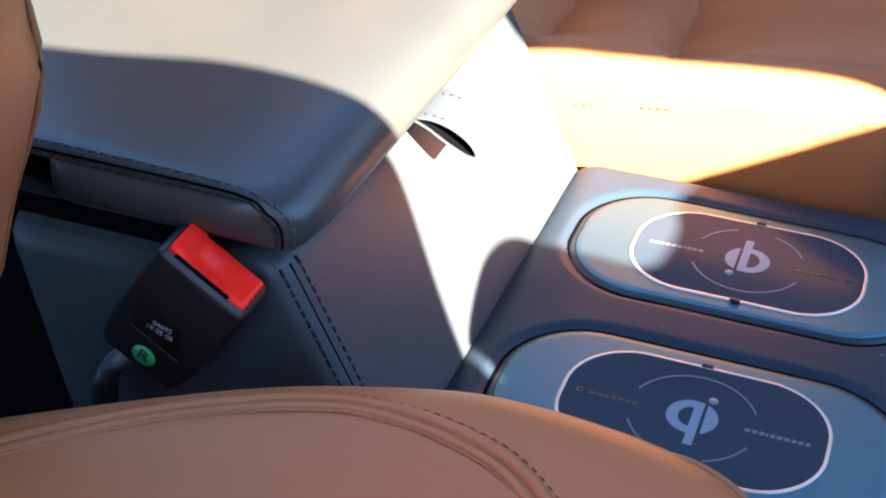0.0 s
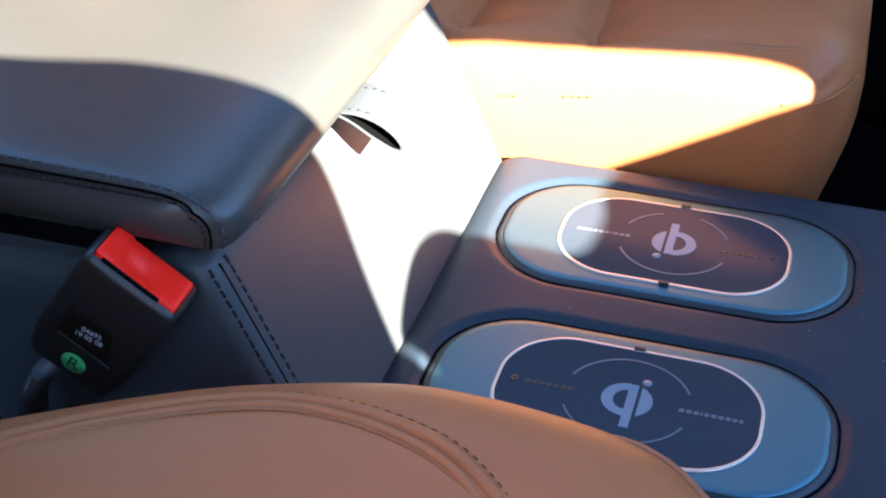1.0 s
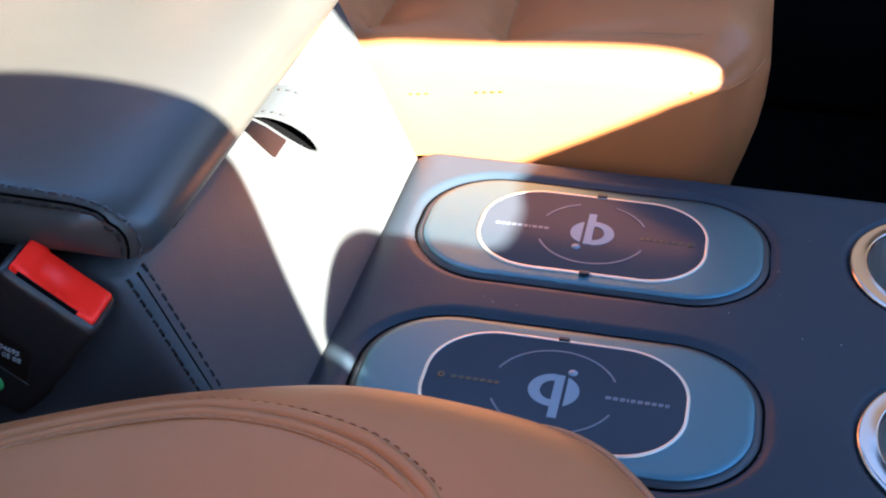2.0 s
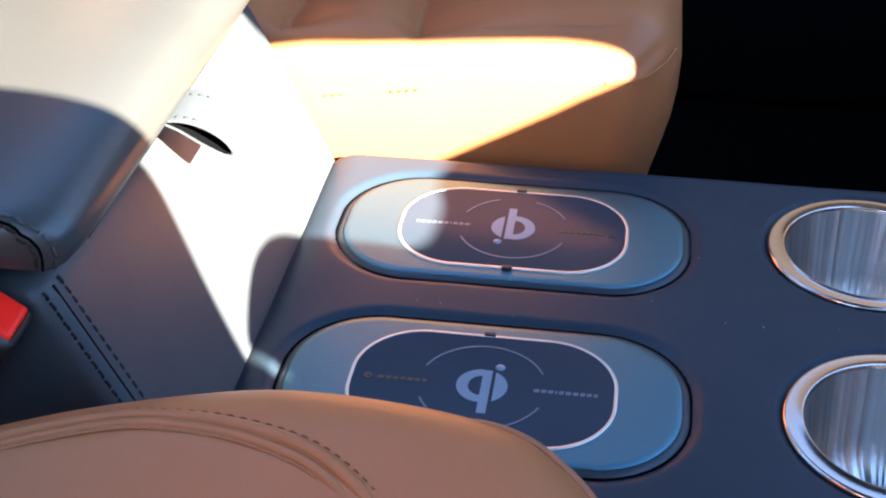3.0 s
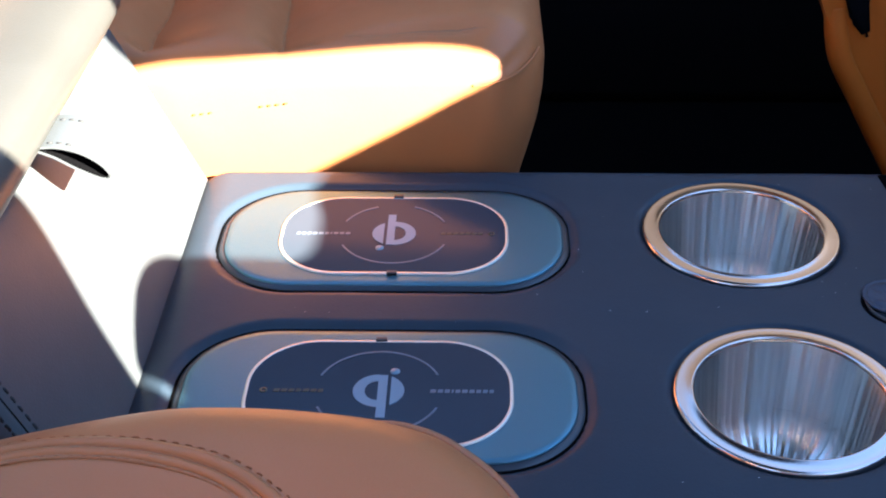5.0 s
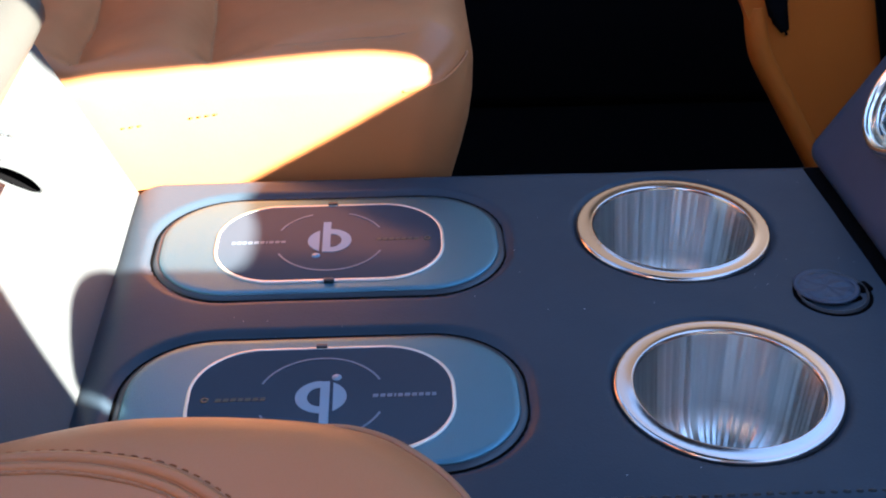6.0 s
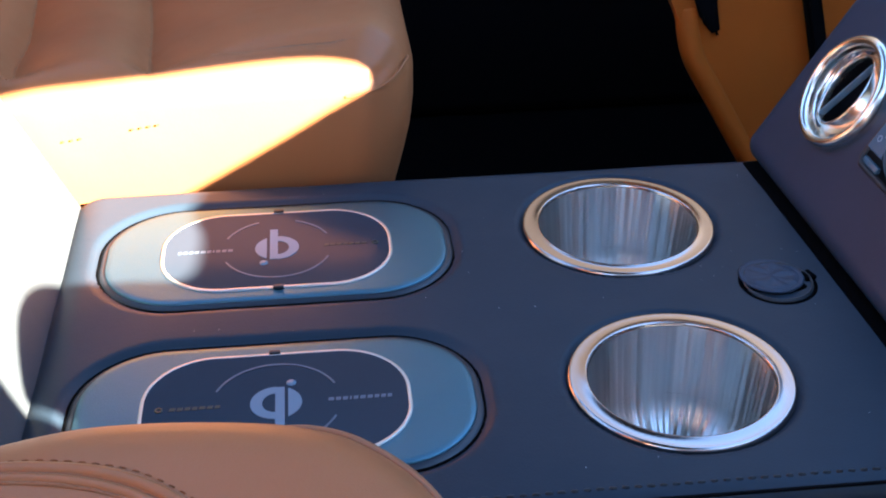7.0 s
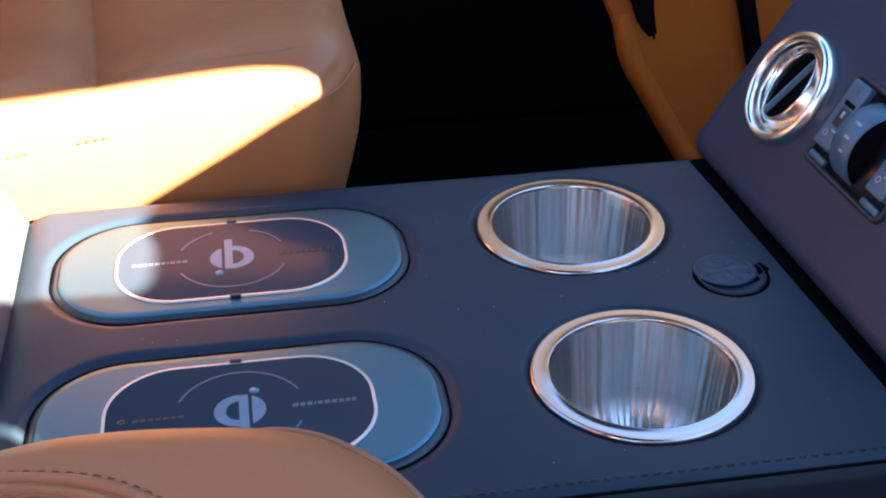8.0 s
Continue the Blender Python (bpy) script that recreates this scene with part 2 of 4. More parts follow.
def text_mesh(body, size, depth=0.0002):
    cu = bpy.data.curves.new("text", "FONT")
    cu.body, cu.size, cu.extrude, cu.align_x, cu.align_y = body, size, depth, "CENTER", "CENTER"
    ob = new("text", cu)
    me = bpy.data.meshes.new_from_object(ob)
    bpy.data.objects.remove(ob)
    bm = bmesh.new()
    bm.from_mesh(me)
    bpy.data.meshes.remove(me)
    return bm


def smooth01(t):
    t = max(0.0, min(1.0, t))
    return t * t * (3 - 2 * t)


H = 0.320                      # console top above the cabin floor
PAD_X, PAD_Y = 0.1538, (0.0235, 0.1645)
PAD_L, PAD_W, PAD_R = 0.1889, 0.0986, 0.0420
CUP_X, CUP_Y, CUP_R = 0.3483, (0.0229, 0.1704), 0.055
CON_Y0, CON_Y1 = -0.062, 0.243
CON_X0, CON_X1 = 0.033, 0.50

# ---- shell: floor, and unseen walls added to close it and shape its light ----
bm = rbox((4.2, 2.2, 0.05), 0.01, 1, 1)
tagged(part("floor", bm, CARPET_GAP_BLACK, at=pose(0.3, 0.1, -0.025)), "black carpeted cabin floor, its deep shade put into the colour", "floor", kind="structure")


def sun_mask():
    """Unseen sun mask beside the camera; its opening, shaped to the lit patches, goes through the sheet."""
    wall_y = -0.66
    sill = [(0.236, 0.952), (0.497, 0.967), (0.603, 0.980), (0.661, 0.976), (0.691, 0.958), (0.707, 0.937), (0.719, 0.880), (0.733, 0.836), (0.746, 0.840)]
    notch_edge = [(0.742, 0.856), (0.763, 0.889), (0.788, 0.914), (0.823, 0.927), (0.875, 0.926), (0.907, 0.928)]
    upper_edge = [(0.954, 0.960), (0.985, 0.987), (1.086, 1.047), (1.130, 1.075), (1.098, 1.092), (0.950, 1.080), (0.879, 1.083), (0.801, 1.189), (0.519, 1.150)]
    hole = spline([(x, wall_y, z) for x, z in sill + notch_edge + upper_edge], 8, closed=True)
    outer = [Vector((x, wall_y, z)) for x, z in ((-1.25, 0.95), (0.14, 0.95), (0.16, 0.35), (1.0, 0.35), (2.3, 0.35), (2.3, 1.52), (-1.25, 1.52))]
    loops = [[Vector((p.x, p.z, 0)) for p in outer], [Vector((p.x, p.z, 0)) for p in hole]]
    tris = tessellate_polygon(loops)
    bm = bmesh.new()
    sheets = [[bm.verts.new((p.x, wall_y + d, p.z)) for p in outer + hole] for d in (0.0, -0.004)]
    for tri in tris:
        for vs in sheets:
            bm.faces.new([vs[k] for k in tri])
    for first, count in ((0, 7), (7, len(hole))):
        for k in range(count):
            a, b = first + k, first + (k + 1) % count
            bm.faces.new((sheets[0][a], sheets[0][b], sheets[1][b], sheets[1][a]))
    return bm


tagged(part("sun_mask_near", sun_mask(), FILL_TRIM, smooth=False), "unseen beige sheet masking the sun, its opening shaped to the lit patches", "car side", kind="structure")
# Two unseen panels, added to block low light from the near side.
bm = rbox((3.7, 0.05, 0.34), 0.02, 1, 2)
tagged(part("sill_near", bm, FILL_TRIM, at=pose(0.25, -0.70, 0.17)), "unseen beige sill added to block low light", "door sill", kind="structure")
bm = rbox((1.75, 0.05, 0.22), 0.02, 1, 2)
tagged(part("light_block_near", bm, FILL_TRIM, at=pose(-0.735, -0.70, 0.45)), "unseen beige panel added to limit light on the armrest side", "car door", kind="structure")
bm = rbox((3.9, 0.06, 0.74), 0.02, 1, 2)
tagged(part("wall_far", bm, BLACK_TRIM, at=pose(0.35, 1.0, 0.37)), "near-black far wall, footwell shade put into its colour", "car side", kind="structure")
# Unseen panel, added so the cup rims reflect brown instead of sky.
bm = rbox((2.2, 0.05, 0.36), 0.02, 4, 3)
tagged(part("reflected_panel_far", bm, REFLECTED_BROWN, at=pose(-0.05, 0.945, 0.87)), "unseen brown panel added for the steel rims to reflect", "car door", kind="structure")
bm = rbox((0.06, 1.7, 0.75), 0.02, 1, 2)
tagged(part("bulkhead", bm, BLACK_TRIM, at=pose(1.25, 0.17, 0.375)), "near-black bulkhead, footwell shade put into its colour", "bulkhead", kind="structure")
bm = rbox((0.06, 1.7, 0.9), 0.02, 1, 2)
tagged(part("rear_wall", bm, BLACK_TRIM, at=pose(-1.2, 0.17, 0.45)), "dark trim behind the seats", "car trim", kind="structure")

def headliner():
    """An unseen roof sheet; the sunroof opening is added to let sky light in."""
    outer, inner = rounded_rect(1.95, 1.76, 0.05, 6), [(x - 0.12, y + 0.20) for x, y in rounded_rect(1.10, 1.10, 0.10, 6)]
    rings = [[(x, y, z) for x, y in o] for o, z in ((inner, -0.02), (outer, -0.02), (outer, 0.02), (inner, 0.02))]
    bm = bmesh.new()
    grid_faces(bm, rings, close_u=True, close_v=True)
    return bm


tagged(part("ceiling", headliner(), WALL_TRIM, at=pose(-0.38, 0.17, 1.34), smooth=False), "unseen dark roof sheet, its opening added to let sky light in", "headliner", kind="structure")
# Unseen block, added to keep front sky light off the console.
bm = rbox((0.24, 1.64, 0.30), 0.05, 2, 4)
tagged(part("dashboard", bm, BLACK_TRIM, at=pose(1.13, 0.17, 0.67)), "unseen black block added to shade the cabin from the front", "dashboard", kind="structure")

# ---- centre console ----


def pad_gap(x, y):
    """Distance outside the nearest charging pad's outline."""
    best = 9.0
    for py in PAD_Y:
        qx, qy = abs(x - PAD_X) - (PAD_L / 2 - PAD_R), abs(y - py) - (PAD_W / 2 - PAD_R)
        d = math.hypot(max(qx, 0), max(qy, 0)) + min(max(qx, qy), 0) - PAD_R
        best = min(best, d)
    return best


def console_height(x, y):
    z = H
    d = pad_gap(x, y)
    z -= 0.0027 * (1 - smooth01((d - 0.0040) / 0.0055))
    if d < -0.002:
        z = H - 0.009
    e = x - CON_X0
    if e < 0.020:
        z -= 0.0105 * (1 - math.sqrt(max(0.0, 1 - (1 - e / 0.020) ** 2)))
    for c in CUP_Y:
        r = math.hypot(x - CUP_X, y - c)
        z -= 0.0030 * (1 - smooth01((r - CUP_R + 0.0002) / 0.0030))
    z += 0.0005 * noise.noise(Vector((x * 22, y * 22, 3.0)))
    return z


def console_skin():
    bm = bmesh.new()
    xs = list(np.linspace(CON_X0, CON_X1, 236))
    ey = 0.009
    prof = [(CON_Y0 - 0.004, 0.02), (CON_Y0 - 0.002, 0.16), (CON_Y0 - 0.0005, 0.27), (CON_Y0, H - ey - 0.006)]
    prof += [(CON_Y0 + ey * (1 - math.cos(a)), H - ey + ey * math.sin(a)) for a in np.linspace(0, math.pi / 2, 6)]
    n_in = 150
    ins = [CON_Y0 + ey + (CON_Y1 - CON_Y0 - 2 * ey) * k / n_in for k in range(1, n_in)]
    far = [(CON_Y1 - ey * (1 - math.cos(a)), H - ey + ey * math.sin(a)) for a in np.linspace(math.pi / 2, 0, 6)]
    far += [(CON_Y1, 0.25), (CON_Y1 + 0.004, 0.02)]
    rows = []
    for x in xs:
        row = []
        for y, z in prof:
            row.append((x, y, z + (console_height(x, y) - H if z > H - ey - 0.001 else 0)))
        row += [(x, y, console_height(x, y)) for y in ins]
        for y, z in far:
            row.append((x, y, z + (console_height(x, y) - H if z > H - ey - 0.001 else 0)))
        e = min(1.0, (x - CON_X0) / 0.018)
        pull = 0.010 * (1 - math.sqrt(1 - (1 - e) ** 2))
        rows.append([(px, py - pull * smooth01((py - 0.20) / 0.035), pz) for px, py, pz in row])
    grid_faces(bm, rows)
    gone = [f for f in bm.faces if any(math.hypot(f.calc_center_median().x - CUP_X, f.calc_center_median().y - c) < CUP_R - 0.0075
                                       and f.calc_center_median().z > H - 0.02 for c in CUP_Y)]
    bmesh.ops.delete(bm, geom=gone, context="FACES")
    return bm


console = thing("center_console", "black leather-wrapped centre console with stitched edge", "console")
part("leather_top", console_skin(), BLACK_LEATHER, console, "smooth black leather with rolled recesses round the charging pads")
line = [Vector((x, CON_Y0 + 0.0098, console_height(x, CON_Y0 + 0.01) - 0.0001)) for x in np.linspace(0.05, 0.47, 120)]
part("edge_stitching", stitches(line, 0.0056, 0.0034, 0.0010), BLACK_THREAD, console, "black thread stitching along the edge")
line = [Vector((x, CON_Y0 + 0.0032, H - 0.0021)) for x in np.linspace(0.05, 0.47, 60)]
part("edge_seam", tube(line, 0.0009, 8), BLACK_TRIM, console, "black sewn seam line")
line = [Vector((CON_X0 + 0.0008, y, H - 0.0085)) for y in np.linspace(-0.055, 0.236, 60)]
part("rear_welt", tube(line, 0.0022, 8), BLACK_LEATHER, console)
line = [Vector((CON_X0 + 0.0024, y, H - 0.0072)) for y in np.linspace(-0.05, 0.23, 60)]
part("rear_stitching", stitches(line, 0.0045, 0.003, 0.0005, up=Vector((0.6, 0, 0.8))), BLACK_THREAD, console)

# ---- charging pads ----


def flat_shape(outline, z0, z1, bm=None):
    bm = bm or bmesh.new()
    return stacked([(outline, z0), (outline, z1)], bm=bm)


def band(ri, ro, a0, a1, z0, z1, n=28, bm=None, cx=0, cy=0):
    bm = bm or bmesh.new()
    rows = []
    for k in range(n + 1):
        a = radians(a0 + (a1 - a0) * k / n)
        c, s = math.cos(a), math.sin(a)
        rows.append([(cx + ri * c, cy + ri * s, z0), (cx + ro * c, cy + ro * s, z0), (cx + ro * c, cy + ro * s, z1), (cx + ri * c, cy + ri * s, z1)])
    full = abs(a1 - a0) >= 360
    vs = grid_faces(bm, rows[:-1] if full else rows, close_u=full, close_v=True)
    if not full:
        bm.faces.new(vs[0])
        bm.faces.new(vs[-1])
    return bm


def bar(x0, x1, y0, y1, z0, z1, bm=None, lean=0.0):
    bm = bm or bmesh.new()
    return flat_shape([(x0, y0), (x1, y0), (x1 + lean, y1), (x0 + lean, y1)], z0, z1, bm)


def charging_pad():
    pad = thing("charging_pad", "dark wireless charging pad with a silver ring, set in the console", "charging pad", group="charging pads in the console")
    rr = lambda d: rounded_rect(PAD_L - 2 * d, PAD_W - 2 * d, PAD_R - d, 16)  # noqa: E731
    part("base", stacked([(rr(0.0006), -0.010), (rr(0.0), -0.006), (rr(0.0), -0.0012), (rr(0.0002), 0.0000), (rr(0.0009), 0.0005),
                          (rr(0.004), 0.0006), (rr(0.008), 0.0007)]), PAD_PLASTIC, pad, "satin dark plastic base, the sky's blue put into its tint")
    part("skirt", stacked([(rr(-0.0034), -0.010), (rr(-0.0034), -0.0022), (rr(-0.0030), -0.0017), (rr(-0.0010), -0.0007), (rr(0.0008), -0.0006)], cap_top=False), PAD_SKIRT, pad, "dark bevelled skirt")
    # Near-black ring puts the shade around the skirt into colour.
    part("gap", stacked([(rr(-0.0047), -0.0060), (rr(-0.0047), -0.0019), (rr(-0.0033), -0.0017), (rr(-0.0030), -0.0024)], cap_top=False), CARPET_GAP_BLACK, pad, "thin near-black ring, the shade in the gap around the skirt put into colour")
    ri = lambda d: rounded_rect(0.1275 - 2 * d, 0.0805 - 2 * d, 0.0345 - d, 20)  # noqa: E731
    part("trim_ring", stacked([(ri(-0.0004), 0.0004), (ri(-0.0003), 0.0011), (ri(0.0000), 0.0014), (ri(0.0013), 0.0015), (ri(0.0015), 0.0013), (ri(0.0016), 0.0004)], cap_top=False),
         SILVER, pad, "silver bevelled ring")

    def crowned(bm):
        for v in bm.verts:
            v.co.z += 0.00003 * (1 - (v.co.y / 0.0375) ** 2)
        return bm

    rings = [(ri(0.0015), -0.0005), (ri(0.0015), 0.0012), (ri(0.0016), 0.0014)] + [([(x * k, y * k) for x, y in ri(0.0017)], 0.0014) for k in (1.0, 0.9, 0.8, 0.65, 0.5, 0.35, 0.2, 0.08)]
    inlay = part("inlay", crowned(stacked(rings)), PAD_GLOSS, pad, "glossy black inlay")
    z0, z1 = 0.0010, 0.0017
    bm = bmesh.new()
    rows = []
    for k in range(25):
        t = radians(90 + 180 * k / 24)
        xo, yo = 0.0122 * math.cos(t), 0.0122 * math.sin(t)
        xi, yi = -0.0004 + 0.0062 * math.cos(t), 0.0072 * math.sin(t)
        rows.append([(xi, yi, z0), (xo, yo, z0), (xo, yo, z1), (xi, yi, z1)])
    vs = grid_faces(bm, rows, close_v=True)
    bm.faces.new(vs[0]), bm.faces.new(vs[-1])
    bar(-0.0004, 0.0040, -0.0200, 0.0118, z0, z1, bm)
    part("symbol", crowned(bm), PAD_SYMBOL, inlay, "pale blue-grey round symbol", smooth=False)
    seg = [(0.0122 * math.cos(radians(t)), 0.0122 * math.sin(radians(t))) for t in range(-62, 63, 4)]
    part("symbol_half", crowned(flat_shape(seg, z0, z1)), PAD_SYMBOL, inlay, smooth=False)
    bm = lathe([(0.0, z1), (0.0023, z1), (0.0025, z0)], 20)
    part("symbol_dot", bm, PAD_SYMBOL, inlay, at=pose(0.0072, 0.0150, 0.0))
    for a0, a1 in ((24, 158), (204, 250), (290, 336)):
        part("arc", crowned(band(0.0300, 0.0310, a0, a1, z0, z1)), PAD_ETCH, inlay, smooth=False)
    bm = bmesh.new()
    x = -0.050
    for w in (0.0026, 0.0024, 0.0024, 0.0022, 0.0026, 0.0024, 0.0022):
        bar(x, x + w, -0.0013, 0.0011, z0, z1 - 0.0001, bm, 0.0004)
        x += w + 0.0011
    part("lettering", crowned(bm), PRINT_BLACK, inlay, "row of small black bars", smooth=False)
    part("emblem", crowned(band(0.0010, 0.0020, 0, 360, z0, z1, 16, cx=-0.0548)), PRINT_BLACK, inlay)
    bm = bmesh.new()
    x = 0.0245
    for k, w in enumerate((0.0026, 0.0024, 0.0024, 0.0009, 0.0022, 0.0026, 0.0024, 0.0022, 0.0022, 0.0020)):
        bar(x, x + w, -0.0012, 0.0012, z0, z1 - 0.0001, bm, 0.0003)
        x += w + 0.0009
        if k == 4:
            part("lettering", crowned(bm), PAD_ETCH, inlay, "row of small pale bars", smooth=False)
            bm = bmesh.new()
    part("lettering", crowned(bm), PAD_ETCH, inlay, "row of small faint bars", smooth=False)
    for s in (1, -1):
        part("notch", rbox((0.0056, 0.0026, 0.0016), 0.0005, 1, 2), RUBBER, pad, "small black notch", at=pose(-0.0008, s * 0.0404, 0.0018))
    return pad


pad_near = charging_pad()
pad_near.matrix_basis = pose(PAD_X, PAD_Y[0], H - 0.0005)
copy_thing(pad_near, pose(PAD_X, PAD_Y[1], H - 0.0005, 0, 0, 180))

# ---- cup holders ----


def cup_holder():
    cup = thing("cup_holder", "polished stainless steel cup holder sunk in the console", "cup holder", group="cup holders in the console")
    prof = [(0.0450, 0.0002), (0.0453, 0.0014), (0.0458, 0.0021), (0.0465, 0.0021), (0.0472, 0.0018), (0.0500, 0.0019), (0.0528, 0.0017), (0.0535, 0.0018), (0.0543, 0.0015),
            (0.0549, 0.0006), (0.0551, -0.0006), (0.0550, -0.0018), (0.0546, -0.0034)]
    part("rim", lathe(prof, 96), RIM_STEEL, cup, "polished rolled steel rim")
    wall = [(0.0456, 0.0002), (0.0453, -0.0010)]
    wall += [(0.0450 - 0.0035 * k / 10, -0.0030 - 0.037 * k / 10) for k in range(1, 11)]
    bm = lathe(wall, 320)
    for v in bm.verts:
        a = math.atan2(v.co.y, v.co.x)
        k = 1 + 0.0050 * noise.noise(Vector((3.2 * math.cos(a), 3.2 * math.sin(a), 0.3))) + 0.0022 * noise.noise(Vector((9 * math.cos(a), 9 * math.sin(a), 4.0))) + 0.0010 * noise.noise(Vector((24 * math.cos(a), 24 * math.sin(a), 7.0)))
        k = 1 + (k - 1) * smooth01((-0.001 - v.co.z) / 0.008)
        v.co.x *= k
        v.co.y *= k
    part("cup_wall", bm, STEEL, cup, "brushed steel cup wall")
    rf = 0.020
    bottom = [(0.0415 - rf * (1 - math.cos(a)), -0.040 - rf * math.sin(a)) for a in np.linspace(0, math.pi / 2, 12)]
    part("cup_floor", lathe(bottom + [(0.020, -0.0532), (0.010, -0.0525), (0.0, -0.0523)], 96), STEEL, cup, "pressed bright steel cup bottom")
    return cup


cup_near = cup_holder()
cup_near.matrix_basis = pose(CUP_X, CUP_Y[0], H - 0.0012)
copy_thing(cup_near, pose(CUP_X, CUP_Y[1], H - 0.0012))

# ---- socket cap ----
cap = thing("socket_cap", "black rubber cap pushed into a socket, standing slightly open", "socket cap", at=pose(0.4195, 0.1000, H - 0.0008))
part("collar", lathe([(0.0212, -0.004), (0.0211, 0.0002), (0.0206, 0.0012), (0.0198, 0.0014), (0.0188, 0.0010), (0.0180, -0.004)], 48), CARPET_GAP_BLACK, cap, "black rubber collar", at=pose(0.0004, -0.0016, 0))
# Black disc stands in for the shadow crescent under the cap's lid.
part("well", lathe([(0.0192, 0.0008), (0.0, 0.0008)], 48), CARPET_GAP_BLACK, cap, "black solid standing in for the shade under the lid", at=pose(0, -0.0010, 0))
bm = lathe([(0.0165, 0.0004), (0.0172, 0.0012), (0.0174, 0.0018), (0.0168, 0.0022), (0.0158, 0.0023), (0.0152, 0.0020), (0.0140, 0.0020), (0.0134, 0.0023), (0.0110, 0.0023),
            (0.0085, 0.0022), (0.0060, 0.0023), (0.0030, 0.0023), (0.0, 0.0023)], 96)
for v in bm.verts:
    if v.co.z > 0.0018:
        v.co.z += 0.0009 * noise.noise(Vector((v.co.x * 230, v.co.y * 230, 2.0))) * smooth01((0.0165 - math.hypot(v.co.x, v.co.y)) / 0.004)
part("lid", bm, DASH_LEATHER, cap, "dull black rubber lid with worn embossing", at=pose(-0.0016, 0.0040, 0.0004, -2, 1, 0))
part("mid_ring", lathe([(0.0176, 0.0010), (0.0180, 0.0017), (0.0185, 0.0018), (0.0188, 0.0012)], 48), RUBBER, cap, "thin raised ring", at=pose(0.0002, -0.0012, 0.0008))
part("pull_lip", rbox((0.007, 0.008, 0.0022), 0.0009, 2, 2), CARPET_GAP_BLACK, cap, at=pose(0.0180, 0.0030, 0.0014, 0, -8, 20))

# ---- armrest ----
arm = thing("armrest_box", "black leather armrest box with a stitched hinged lid", "armrest")
ARM_Y1, BOX_Y0 = 0.242, -0.0645


def arm_shape(p):
    # the front leans back towards the lid
    z = p.z + 0.2375
    x = p.x + 0.0945
    f = smooth01((x + 0.05) / 0.15)
    top = smooth01((z - 0.398) / 0.020) * smooth01((-p.y - 0.128) / 0.020) * (1 - smooth01((x - 0.12) / 0.035))
    return (p.x - f * 0.47 * (z - 0.32), p.y + 0.004 * top, p.z - 0.012 * top)


bm = rbox((0.171, ARM_Y1 - BOX_Y0, 0.366), 0.009, (18, 24, 24), 4, arm_shape)
part("box", bm, BOX_LIT_LEATHER, arm, at=pose(0.034 - 0.0855, (BOX_Y0 + ARM_Y1) / 2, 0.2375))
part("hinge_base", rbox((0.19, 0.262, 0.40), 0.01, 2, 3), BLACK_TRIM, arm, "black base under the lid's hinge", at=pose(-0.2300, 0.0880, 0.215))
# Black block stands in for the recess shade under the armrest lid.
part("lid_gap_shade", rbox((0.29, 0.272, 0.02), 0.004, 1, 2), BLACK_TRIM, arm, "black solid standing in for the shade under the lid", at=pose(-0.172, 0.083, 0.417))
face = lambda z: 0.034 - 0.47 * (z - 0.32)  # noqa: E731
up = Vector((0.93, -0.1, 0.37)).normalized()
for off, deep in ((0.0156, 0.0), (0.0036, 0.0014)):
    row = [Vector((face(z) + 0.0002 - deep, BOX_Y0 + off, z)) for z in np.linspace(0.29, 0.416, 40)]
    part("corner_stitching", stitches(row, 0.0052, 0.0036, 0.0008, up=up), BLACK_THREAD, arm)
row = [Vector((face(z) - 0.0001, BOX_Y0 + 0.0096, z)) for z in np.linspace(0.29, 0.416, 40)]
# Near-black tube puts the corner groove's darkness into colour.
part("corner_seam", tube(row, 0.0005, 8), CARPET_GAP_BLACK, arm, "near-black line, darkness of the sewn groove between the stitch rows put into colour")
LID_Z = 0.4328                 # underside of the lid
LID_PROFILE = spline([(0.0010, 0, LID_Z), (0.0042, 0, 0.4362), (0.0046, 0, 0.4415), (0.0008, 0, 0.4485), (-0.0095, 0, 0.4550), (-0.0310, 0, 0.4590),
                      (-0.075, 0, 0.4608), (-0.14, 0, 0.4612), (-0.22, 0, 0.4605), (-0.31, 0, 0.4580)], 6)
LID_SEAM = spline([(-0.0040, 0, LID_Z), (-0.0034, 0, 0.4362), (-0.0034, 0, 0.4412), (-0.0050, 0, 0.4462), (-0.0105, 0, 0.4512), (-0.0230, 0, 0.4532),
                   (-0.075, 0, 0.4534), (-0.14, 0, 0.4537), (-0.22, 0, 0.4530), (-0.31, 0, 0.4505)], 6)


def lid_ring(y, inset):
    """The lid's outline at y, drawn in by inset: the broad front roll tightens towards the stitched corner."""
    line, extra = [], []
    for a, b in zip(LID_PROFILE, LID_SEAM):
        limit = 0.0016 + 0.0060 * smooth01((-a.x - 0.010) / 0.022)
        line.append(a.lerp(b, min(1.0, inset / limit)))
        extra.append(max(0.0, inset - limit))
    low = LID_Z + min(inset * 0.2, 0.002)
    out = []
    for i, p in enumerate(line):
        d = (line[min(i + 1, len(line) - 1)] - line[max(i - 1, 0)]).normalized()
        q = p - Vector((d.z, 0, -d.x)) * extra[i]
        out.append((q.x, y, max(q.z, low)))
    n = 8
    back, front = Vector((-0.31 + inset, y, low)), Vector((out[0][0] - 0.001, y, low))
    return out + [tuple(back.lerp(front, k / n)) for k in range(n)]


